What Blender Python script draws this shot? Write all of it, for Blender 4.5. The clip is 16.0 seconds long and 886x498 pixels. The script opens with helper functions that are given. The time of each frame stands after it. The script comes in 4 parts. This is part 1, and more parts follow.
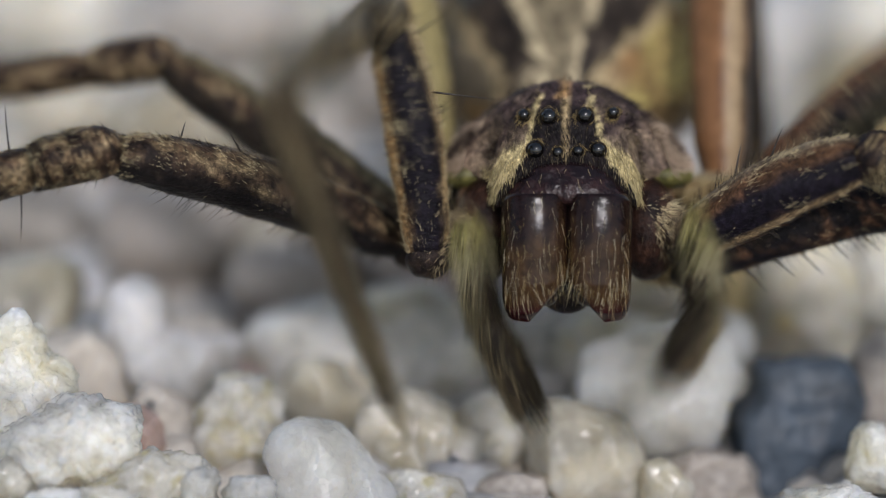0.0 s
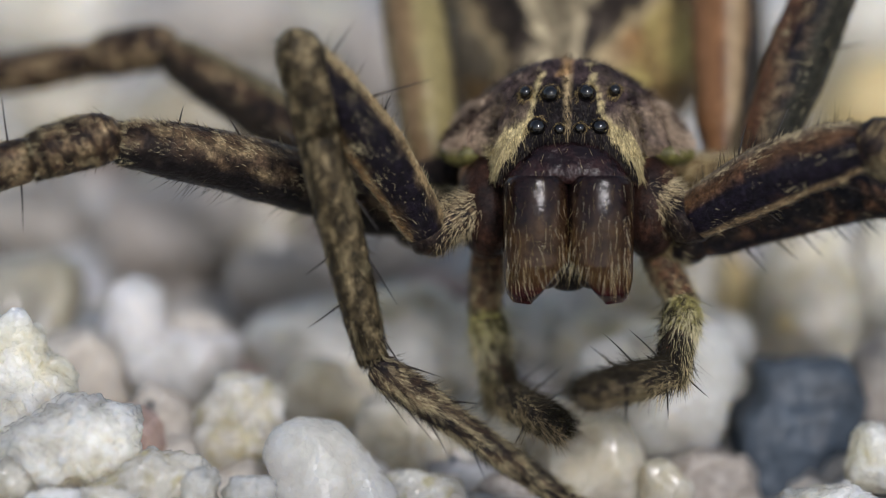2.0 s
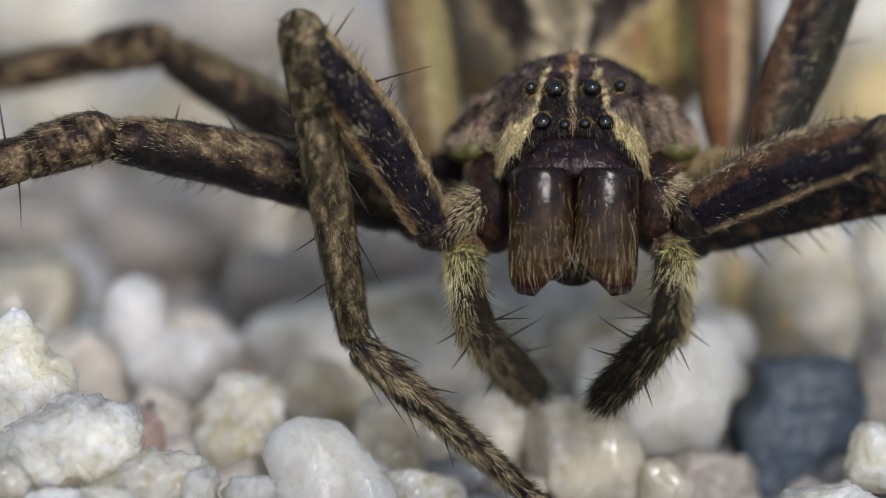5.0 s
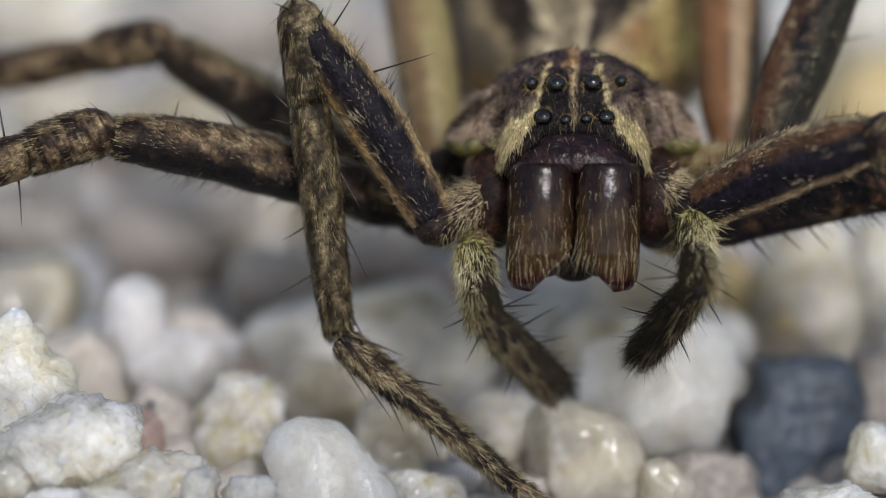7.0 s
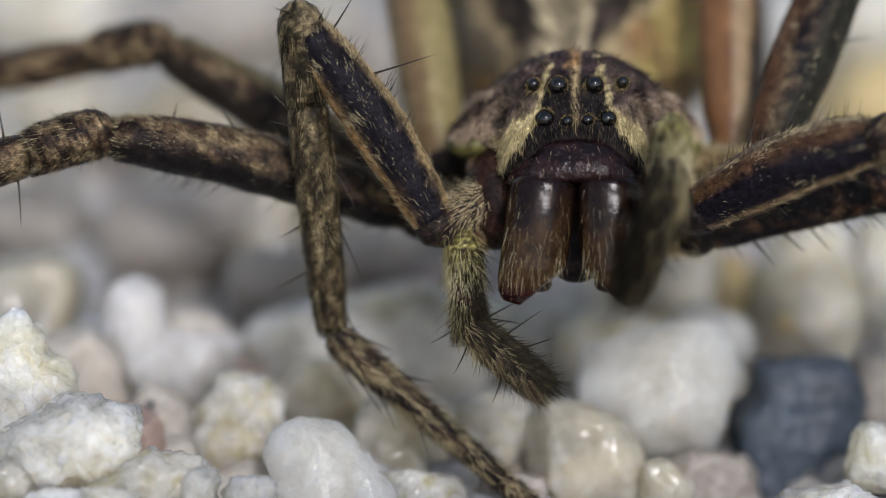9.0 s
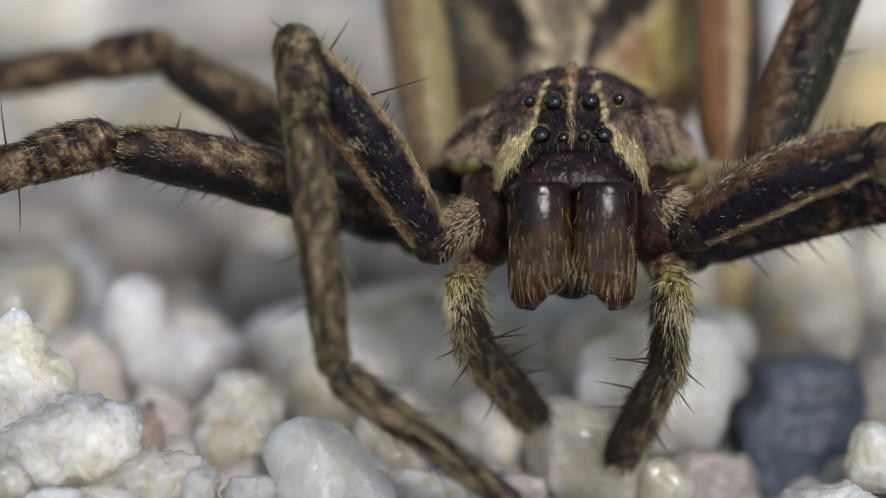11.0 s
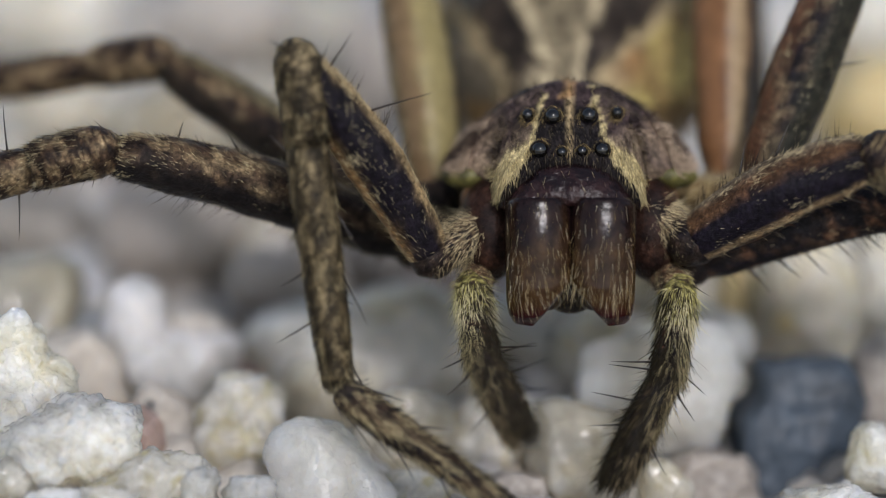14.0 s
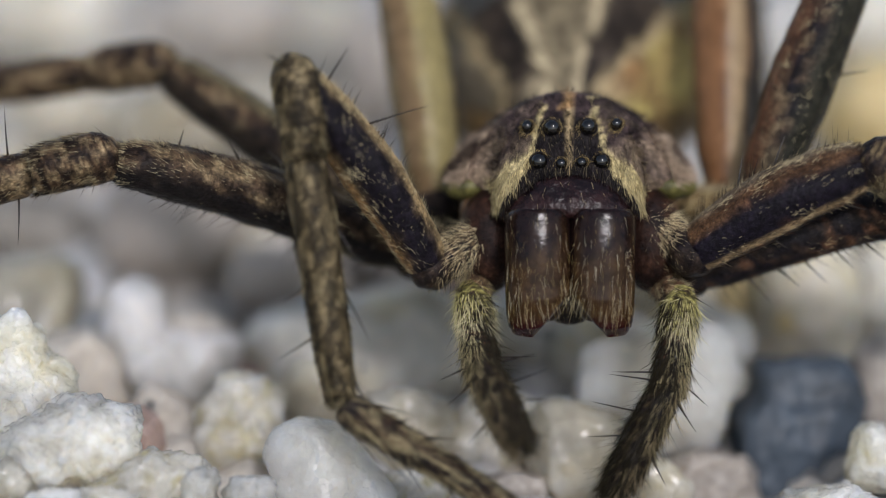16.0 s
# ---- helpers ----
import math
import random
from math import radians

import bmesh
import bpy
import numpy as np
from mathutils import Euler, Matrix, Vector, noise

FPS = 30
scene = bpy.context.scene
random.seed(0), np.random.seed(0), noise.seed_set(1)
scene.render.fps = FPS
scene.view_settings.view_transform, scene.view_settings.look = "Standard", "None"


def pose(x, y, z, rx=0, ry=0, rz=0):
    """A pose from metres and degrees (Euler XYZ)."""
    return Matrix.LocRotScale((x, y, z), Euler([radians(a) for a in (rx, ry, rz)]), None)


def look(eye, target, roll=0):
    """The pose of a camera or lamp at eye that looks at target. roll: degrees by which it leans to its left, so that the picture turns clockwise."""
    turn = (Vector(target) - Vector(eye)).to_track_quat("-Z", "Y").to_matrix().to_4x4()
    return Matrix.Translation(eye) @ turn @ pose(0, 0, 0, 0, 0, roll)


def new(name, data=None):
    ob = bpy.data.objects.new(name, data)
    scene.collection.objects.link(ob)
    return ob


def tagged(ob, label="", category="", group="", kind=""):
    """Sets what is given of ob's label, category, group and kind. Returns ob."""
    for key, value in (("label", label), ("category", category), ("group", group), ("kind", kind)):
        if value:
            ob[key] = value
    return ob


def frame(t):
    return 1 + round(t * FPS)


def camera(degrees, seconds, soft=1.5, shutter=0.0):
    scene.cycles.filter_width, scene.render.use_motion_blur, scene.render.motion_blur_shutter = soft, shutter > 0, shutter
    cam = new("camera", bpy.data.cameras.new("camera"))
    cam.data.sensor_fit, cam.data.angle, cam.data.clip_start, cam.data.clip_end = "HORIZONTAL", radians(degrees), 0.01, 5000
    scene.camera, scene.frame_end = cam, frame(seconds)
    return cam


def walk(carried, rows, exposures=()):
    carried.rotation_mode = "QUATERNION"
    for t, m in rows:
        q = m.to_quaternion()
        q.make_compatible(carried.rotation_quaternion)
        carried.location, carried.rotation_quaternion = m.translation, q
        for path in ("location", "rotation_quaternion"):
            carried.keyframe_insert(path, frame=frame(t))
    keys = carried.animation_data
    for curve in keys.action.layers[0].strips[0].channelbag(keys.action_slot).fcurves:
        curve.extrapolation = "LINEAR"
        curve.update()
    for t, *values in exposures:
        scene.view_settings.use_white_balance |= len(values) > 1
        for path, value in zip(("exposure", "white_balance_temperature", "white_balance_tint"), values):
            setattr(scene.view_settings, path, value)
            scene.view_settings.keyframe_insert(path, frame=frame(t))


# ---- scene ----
MM = 0.001
# ---- camera: a macro lens on a stand, looking down at the animal's face ----
PITCH = radians(20)
REACH = 49.4 * MM
RIGHT = Vector((1, 0, 0))
AHEAD = Vector((0, math.cos(PITCH), -math.sin(PITCH)))
UPWARD = Vector((0, math.sin(PITCH), math.cos(PITCH)))
FACE = Vector((0, 0, 6 * MM))
EYE = FACE - RIGHT * (226 / 90 * MM) - UPWARD * (111 / 90 * MM) - AHEAD * REACH
cam = camera(20.0, 16.0, soft=1.0, shutter=0.9)
cam.data.dof.use_dof = True
cam.data.dof.focus_distance = REACH - 0.15 * MM
cam.data.dof.aperture_fstop = 30
HOLD = look(EYE, EYE + AHEAD)
walk(cam, [(0, HOLD), (16, HOLD)])

# ---- light: a bright hazy sky and a veiled sun behind the camera ----
SUN_FROM = Vector((0.22, -0.74, 0.64)).normalized()
world = bpy.data.worlds.new("overcast_sky")
world.use_nodes = True
scene.world = world
wn, wl = world.node_tree.nodes, world.node_tree.links
sky = wn.new("ShaderNodeTexSky")
sky.sky_type, sky.sun_disc = "NISHITA", False
sky.dust_density, sky.ozone_density = 1.25, 1.0
sky.sun_elevation = math.asin(SUN_FROM.z)
sky.sun_rotation = math.atan2(SUN_FROM.x, SUN_FROM.y)
# cloud cover takes most of the blue out of the sky
grey = wn.new("ShaderNodeHueSaturation")
grey.inputs["Saturation"].default_value = 0.68
wl.new(sky.outputs[0], grey.inputs["Color"])
wl.new(grey.outputs[0], wn["Background"].inputs[0])
wn["Background"].inputs[1].default_value = 0.15
lamp = bpy.data.lights.new("sun", "SUN")
lamp.energy, lamp.angle, lamp.color = 1.9, radians(9), (1.0, 0.965, 1.01)
new("sun", lamp).matrix_world = look(SUN_FROM * 0.3, Vector((0, 0, 0)))
scene.view_settings.exposure = -0.11


# ---- plan helpers ----
def at(u, v, d):
    """A place: u across and v down a grid of 90 lines a millimetre in the focus plane, carried d millimetres beyond it."""
    k = 1 + d * MM / REACH
    return EYE + AHEAD * (REACH + d * MM) + (RIGHT * (u - 784) + UPWARD * (441 - v)) * (k * MM / 90)


def lerp(table, s):
    """Smooth value from rows (s, value)."""
    if s <= table[0][0]:
        return table[0][1]
    for (a, x), (b, y) in zip(table, table[1:]):
        if s <= b:
            k = (s - a) / (b - a)
            k = k * k * (3 - 2 * k)
            return x + (y - x) * k
    return table[-1][1]


def mix(a, b, k):
    k = min(1.0, max(0.0, k))
    return tuple(x + (y - x) * k for x, y in zip(a, b))


def nz(p, scale):
    """Noise from -1 to 1 at a place in metres, with scale cells a millimetre."""
    return noise.noise(Vector(p) * (scale / MM))


# ---- materials ----
def material(name, base=None, rough=0.5, spec=0.5, grain=(), bump=(), sss=0.0, transmission=0.0, vary=0.0, ior=1.5, spread=0.45, facet=None, clear=None, sparkle=None, still=False, stain=None):
    """base None reads the mesh's own tint. grain: rows (cells a mm, low, high). bump: rows (cells a mm, height in mm)."""
    m = bpy.data.materials.new(name)
    m.use_nodes = True
    n, l = m.node_tree.nodes, m.node_tree.links
    b = n["Principled BSDF"]
    b.inputs["Roughness"].default_value, b.inputs["IOR"].default_value = rough, ior
    b.inputs["Specular IOR Level"].default_value = spec
    b.inputs["Transmission Weight"].default_value = transmission
    where = n.new("ShaderNodeNewGeometry").outputs["Position"] if still else n.new("ShaderNodeTexCoord").outputs["Object"]
    if base is None:
        a = n.new("ShaderNodeAttribute")
        a.attribute_name = "tint"
        col = a.outputs["Color"]
    else:
        r = n.new("ShaderNodeRGB")
        r.outputs[0].default_value = (*base, 1)
        col = r.outputs[0]

    def scaled(source, low, high, lo_in=0.3, hi_in=0.7):
        k = n.new("ShaderNodeMapRange")
        k.inputs[1].default_value, k.inputs[2].default_value = lo_in, hi_in
        k.inputs[3].default_value, k.inputs[4].default_value = low, high
        l.new(source, k.inputs[0])
        return k.outputs[0]

    def times(c, value):
        x = n.new("ShaderNodeMix")
        x.data_type, x.blend_type = "RGBA", "MULTIPLY"
        x.inputs[0].default_value = 1
        l.new(c, x.inputs[6]), l.new(value, x.inputs[7])
        return x.outputs[2]

    for cells, low, high in grain:
        t = n.new("ShaderNodeTexNoise")
        t.inputs["Scale"].default_value, t.inputs["Detail"].default_value = cells / MM, 5
        l.new(where, t.inputs["Vector"])
        col = times(col, scaled(t.outputs["Fac"], low, high))
    if vary:
        info = n.new("ShaderNodeObjectInfo")
        col = times(col, scaled(info.outputs["Random"], 1 - vary, 1 + vary, 0, 1))
    if stain:
        # patches of another mineral: cells a mm, colour, strength
        t = n.new("ShaderNodeTexNoise")
        t.inputs["Scale"].default_value, t.inputs["Detail"].default_value = stain[0] / MM, 6
        l.new(where, t.inputs["Vector"])
        x = n.new("ShaderNodeMix")
        x.data_type = "RGBA"
        l.new(scaled(t.outputs["Fac"], 0.0, stain[2], 0.5, 0.66), x.inputs[0])
        l.new(col, x.inputs[6])
        x.inputs[7].default_value = (*stain[1], 1)
        col = x.outputs[2]
    l.new(col, b.inputs["Base Color"])
    last = None
    for cells, height in bump:
        t = n.new("ShaderNodeTexNoise")
        t.inputs["Scale"].default_value, t.inputs["Detail"].default_value = cells / MM, 4
        l.new(where, t.inputs["Vector"])
        k = n.new("ShaderNodeBump")
        k.inputs["Strength"].default_value, k.inputs["Distance"].default_value = 1.0, height * MM
        l.new(t.outputs["Fac"], k.inputs["Height"])
        if last:
            l.new(last, k.inputs["Normal"])
        last = k.outputs["Normal"]
    if facet:
        t = n.new("ShaderNodeTexVoronoi")
        t.inputs["Scale"].default_value = facet[0] / MM
        l.new(where, t.inputs["Vector"])
        k = n.new("ShaderNodeBump")
        k.inputs["Strength"].default_value, k.inputs["Distance"].default_value = 0.8, facet[1] * MM
        l.new(t.outputs["Distance"], k.inputs["Height"])
        if last:
            l.new(last, k.inputs["Normal"])
        last = k.outputs["Normal"]
    if clear:
        t = n.new("ShaderNodeTexNoise")
        t.inputs["Scale"].default_value, t.inputs["Detail"].default_value = clear[0] / MM, 3
        l.new(where, t.inputs["Vector"])
        l.new(scaled(t.outputs["Fac"], clear[1], 0.0, 0.44, 0.60), b.inputs["Transmission Weight"])
    if sparkle:
        t = n.new("ShaderNodeTexVoronoi")
        t.inputs["Scale"].default_value = sparkle[0] / MM
        l.new(where, t.inputs["Vector"])
        shift = n.new("ShaderNodeVectorMath")
        shift.operation = "MULTIPLY_ADD"
        shift.inputs[1].default_value = (sparkle[1],) * 3
        shift.inputs[2].default_value = (-0.5 * sparkle[1],) * 3
        l.new(t.outputs["Color"], shift.inputs[0])
        total = n.new("ShaderNodeVectorMath")
        total.operation = "ADD"
        l.new(shift.outputs[0], total.inputs[0])
        l.new(last if last else n.new("ShaderNodeNewGeometry").outputs["Normal"], total.inputs[1])
        unit = n.new("ShaderNodeVectorMath")
        unit.operation = "NORMALIZE"
        l.new(total.outputs[0], unit.inputs[0])
        last = unit.outputs[0]
    if last:
        l.new(last, b.inputs["Normal"])
    if sss:
        b.inputs["Subsurface Weight"].default_value = sss
        b.inputs["Subsurface Radius"].default_value = (1.0, 0.9, 0.75)
        b.inputs["Subsurface Scale"].default_value = spread * MM
    return m


CUTICLE = material("cuticle", None, 0.34, 0.14, [(4, 0.5, 1.4), (11, 0.4, 1.55), (30, 0.5, 1.5)], [(6, 0.03), (14, 0.025), (45, 0.012)])
SMOOTH = material("smooth_cuticle", None, 0.3, 0.2, [(3, 0.8, 1.18), (14, 0.85, 1.15)], [(14, 0.015)])
HAIR = material("hair", None, 0.5, 0.2)
SPINE = material("spine", (0.02, 0.014, 0.01), 0.35)
JAW = material("jaw_cuticle", None, 0.13, 0.22, [(6, 0.6, 1.4), (30, 0.7, 1.3)], [(30, 0.003), (9, 0.012)])
BROW = material("brow_cuticle", None, 0.2, 0.3, [(6, 0.6, 1.4), (30, 0.7, 1.3)], [(2.2, 0.14), (6, 0.05), (22, 0.01)])
FANG = material("fang", (0.010, 0.004, 0.004), 0.3, 0.25, [(8, 0.7, 1.3)])
LENS = material("eye_lens", (0.001, 0.001, 0.001), 0.10, 0.8, ior=1.5)
SKIN = material("soft_skin", (0.26, 0.14, 0.085), 0.4, 0.5, [(7, 0.6, 1.3)], [(20, 0.01)], sss=0.2)
SKIN_GREEN = material("olive_skin", (0.125, 0.114, 0.033), 0.5, 0.4, [(3, 0.5, 1.4), (9, 0.6, 1.3)], [(20, 0.01)], sss=0.2)
QUARTZ = material("white_quartz", (0.94, 0.91, 0.815), 0.17, 0.5, [(0.8, 0.66, 1.05), (6, 0.9, 1.05)], [(2.5, 0.03), (9, 0.022), (24, 0.010)], sss=1.0, vary=0.03, spread=1.6, clear=(0.5, 0.42), facet=(5, 0.04), sparkle=(12, 0.6), still=True, stain=(0.55, (0.70, 0.64, 0.46), 0.85))
MILKY = material("milky_quartz", (0.80, 0.775, 0.72), 0.22, 0.4, [(0.7, 0.8, 1.05), (4, 0.9, 1.05)], [(1.5, 0.04), (8, 0.008)], sss=1.0, vary=0.04, spread=2.5, clear=(0.5, 0.25), sparkle=(9, 0.25), still=True, stain=(0.5, (0.74, 0.66, 0.64), 0.7))
CREAM = material("cream_stone", (0.80, 0.745, 0.625), 0.13, 0.5, [(0.6, 0.80, 1.06), (5, 0.84, 1.08)], [(1.6, 0.06), (8, 0.02)], sss=1.0, vary=0.06, spread=1.8, clear=(0.7, 0.35), sparkle=(10, 0.5), still=True, stain=(2.2, (0.58, 0.50, 0.24), 0.65))
BEIGE = material("beige_stone", (0.56, 0.515, 0.45), 0.35, 0.45, [(0.5, 0.75, 1.12), (5, 0.8, 1.12)], [(2, 0.05), (10, 0.02)], sss=0.8, vary=0.1, spread=0.9, sparkle=(9, 0.2), still=True)
CLEAR = material("clear_quartz", (0.86, 0.83, 0.74), 0.24, 0.35, [(1.1, 0.78, 1.08), (4, 0.92, 1.05)], [(0.8, 0.14), (2.5, 0.05), (9, 0.016)], sss=1.0, spread=2.5, transmission=0.28, sparkle=(7, 0.5), still=True, stain=(0.8, (0.80, 0.76, 0.70), 0.6))
SMOKY = material("smoky_quartz", (0.52, 0.48, 0.39), 0.14, 0.5, [(0.5, 0.85, 1.08), (4, 0.9, 1.06)], [(1.5, 0.05), (8, 0.01)], sss=1.0, vary=0.05, spread=2.5, clear=(0.5, 0.3), sparkle=(9, 0.2), still=True, stain=(0.7, (0.58, 0.50, 0.33), 0.5))
TAUPE = material("taupe_stone", (0.40, 0.36, 0.315), 0.4, 0.45, [(0.5, 0.72, 1.12), (5, 0.8, 1.12)], [(2, 0.05), (10, 0.02)], sss=0.7, vary=0.1, spread=0.9, still=True)
ROSE = material("rose_stone", (0.48, 0.355, 0.31), 0.4, 0.45, [(0.5, 0.7, 1.12), (5, 0.8, 1.1)], [(2, 0.05), (10, 0.02)], sss=0.8, vary=0.12, spread=0.9, still=True)
OCHRE = material("ochre_stone", (0.66, 0.53, 0.27), 0.4, 0.45, [(0.5, 0.75, 1.12), (5, 0.8, 1.1)], [(2, 0.05), (10, 0.02)], sss=0.8, vary=0.1, still=True)
SLATE = material("blue_grey_stone", (0.058, 0.075, 0.096), 0.45, 0.4, [(0.7, 0.6, 1.4), (4, 0.7, 1.3)], [(1.6, 0.10), (7, 0.03)], facet=(1.6, 0.06), sparkle=(6, 0.2), still=True)
SAND = material("sand", (0.60, 0.54, 0.45), 0.8, 0.3, [(0.15, 0.75, 1.15), (1.2, 0.6, 1.2), (8, 0.75, 1.15)], [(1.2, 0.2), (6, 0.06)], still=True)


# ---- mesh helpers ----
def raw_mesh(name, verts, faces, mat, tints=None, smooth=True):
    me = bpy.data.meshes.new(name)
    me.from_pydata([tuple(v) for v in verts], [], [tuple(f) for f in faces])
    me.materials.append(mat)
    if tints is not None:
        layer = me.color_attributes.new("tint", "FLOAT_COLOR", "POINT")
        flat = np.ones((len(verts), 4), dtype=np.float32)
        flat[:, :3] = np.asarray(tints, dtype=np.float32)
        layer.data.foreach_set("color", flat.ravel())
    if smooth:
        me.polygons.foreach_set("use_smooth", [True] * len(me.polygons))
    me.update()
    return me


def put(name, me, parent=None, place=(0, 0, 0), label="", kind=""):
    ob = new(name, me)
    ob.parent = parent
    ob.location = place
    return tagged(ob, label, kind=kind)


def rings_mesh(name, rings, mat, tints=None, close=True):
    """A skin over closed rings of equal count, capped at both ends."""
    n = len(rings[0])
    verts = [p for r in rings for p in r]
    faces = [(i * n + j, i * n + (j + 1) % n, (i + 1) * n + (j + 1) % n, (i + 1) * n + j) for i in range(len(rings) - 1) for j in range(n)]
    if close:
        faces += [tuple(range(n - 1, -1, -1)), tuple((len(rings) - 1) * n + j for j in range(n))]
    return raw_mesh(name, verts, faces, mat, tints)


def coat_mesh(name, roots, ways, lengths, widths, tints, mat=None, curl=0.0, plain=False):
    """Many fine tapering bristles as one mesh, each with one bend, or straight where plain."""
    rng = np.random.default_rng(len(roots) + 7)
    p, w = np.array(roots, dtype=float), np.array(ways, dtype=float)
    w /= np.linalg.norm(w, axis=1)[:, None] + 1e-12
    ln, wd = np.array(lengths)[:, None], np.array(widths)[:, None]
    side = np.cross(w, rng.normal(size=w.shape))
    side /= np.linalg.norm(side, axis=1)[:, None] + 1e-12
    other = np.cross(w, side)
    bend = side * ln * rng.uniform(-0.16, 0.16, (len(p), 1)) + other * ln * curl
    if plain:
        out = np.empty((len(p), 4, 3))
        for i in range(3):
            a = i * 2 * math.pi / 3
            out[:, i] = p + (side * math.cos(a) + other * math.sin(a)) * wd
        out[:, 3] = p + w * ln
        faces = [(4 * k + a, 4 * k + b, 4 * k + 3) for k in range(len(p)) for a, b in ((0, 1), (1, 2), (2, 0))]
        return raw_mesh(name, out.reshape(-1, 3), faces, mat or HAIR, np.repeat(np.array(tints), 4, axis=0))
    out = np.empty((len(p), 7, 3))
    for i in range(3):
        a = i * 2 * math.pi / 3
        q = (side * math.cos(a) + other * math.sin(a)) * wd
        out[:, i] = p + q
        out[:, 3 + i] = p + w * ln * 0.55 + bend * 0.35 + q * 0.7
    out[:, 6] = p + w * ln + bend
    shape = [(0, 1, 4, 3), (1, 2, 5, 4), (2, 0, 3, 5), (3, 4, 6), (4, 5, 6), (5, 3, 6)]
    faces = [tuple(7 * k + i for i in f) for k in range(len(p)) for f in shape]
    return raw_mesh(name, out.reshape(-1, 3), faces, mat or HAIR, np.repeat(np.array(tints), 7, axis=0))


def spine_mesh(way, length, thick=0.022):
    """One long stiff curved spine."""
    way = Vector(way).normalized()
    side = way.cross(Vector((0.3, 0.2, 0.9))).normalized()
    other = way.cross(side)
    rings = []
    for i in range(7):
        s = i / 6
        c = way * (length * MM * s) + side * (length * MM * 0.10 * s * s)
        r = thick * MM * (1 - s) ** 0.7 + 0.002 * MM
        rings.append([c + side * (r * math.cos(k)) + other * (r * math.sin(k)) for k in (0, 1.257, 2.513, 3.77, 5.027)])
    return rings_mesh("spine", rings, SPINE)


# ---- the spider ----
ORIGIN = at(1010, 330, 0)
spider = new("spider")
spider.location = ORIGIN
tagged(spider, "mottled brown hairy spider with tan stripes standing on gravel", "spider")


def loc(u, v, d):
    """A place in the spider's space in its resting stance."""
    return at(u, v, d) - ORIGIN


DARK, UMBER, RUST = (0.008, 0.0065, 0.009), (0.039, 0.025, 0.017), (0.14, 0.067, 0.036)
TAN, PALE, OLIVE = (0.155, 0.114, 0.060), (0.44, 0.365, 0.215), (0.26, 0.235, 0.035)
FLECK = (0.66, 0.56, 0.335)
LOOKS = {
    "mottled": (DARK, UMBER, TAN, 0.05),
    "dusky": (DARK, UMBER, RUST, -0.16),
    "straw": ((0.15, 0.105, 0.052), (0.22, 0.155, 0.075), (0.30, 0.225, 0.11), 0.1),
    "drab": ((0.018, 0.011, 0.008), (0.088, 0.054, 0.030), (0.22, 0.16, 0.088), 0.06),
    "moss": ((0.030, 0.023, 0.013), (0.088, 0.066, 0.034), (0.20, 0.155, 0.085), 0.05),
    "rust": (UMBER, RUST, TAN, 0.12),
    "bark": (DARK, (0.080, 0.050, 0.030), (0.17, 0.125, 0.072), 0.05),
    "copper": ((0.11, 0.050, 0.024), (0.20, 0.098, 0.046), (0.27, 0.155, 0.08), 0.15),
    "green": (UMBER, (0.20, 0.18, 0.05), (0.38, 0.34, 0.13), 0.1),
    "olive": (DARK, UMBER, TAN, -0.02),
}


def leg_tint(look_name, s, phi, p, seed, bands=0.0):
    a, b, c, lift = LOOKS[look_name]
    q = Vector((phi * 1.2 + seed * 3.1, s * 5.5 + seed, seed * 1.7))
    x = noise.noise(q * 1.5) * 0.8 + noise.noise(q * 4.1) * 0.8 + noise.noise(q * 9.0) * 0.5 + lift
    x += bands * math.cos(s * 9 + seed)
    return mix(a, b, 0.5 + x * 2.4) if x < 0.15 else mix(b, c, (x - 0.15) * 3.2)


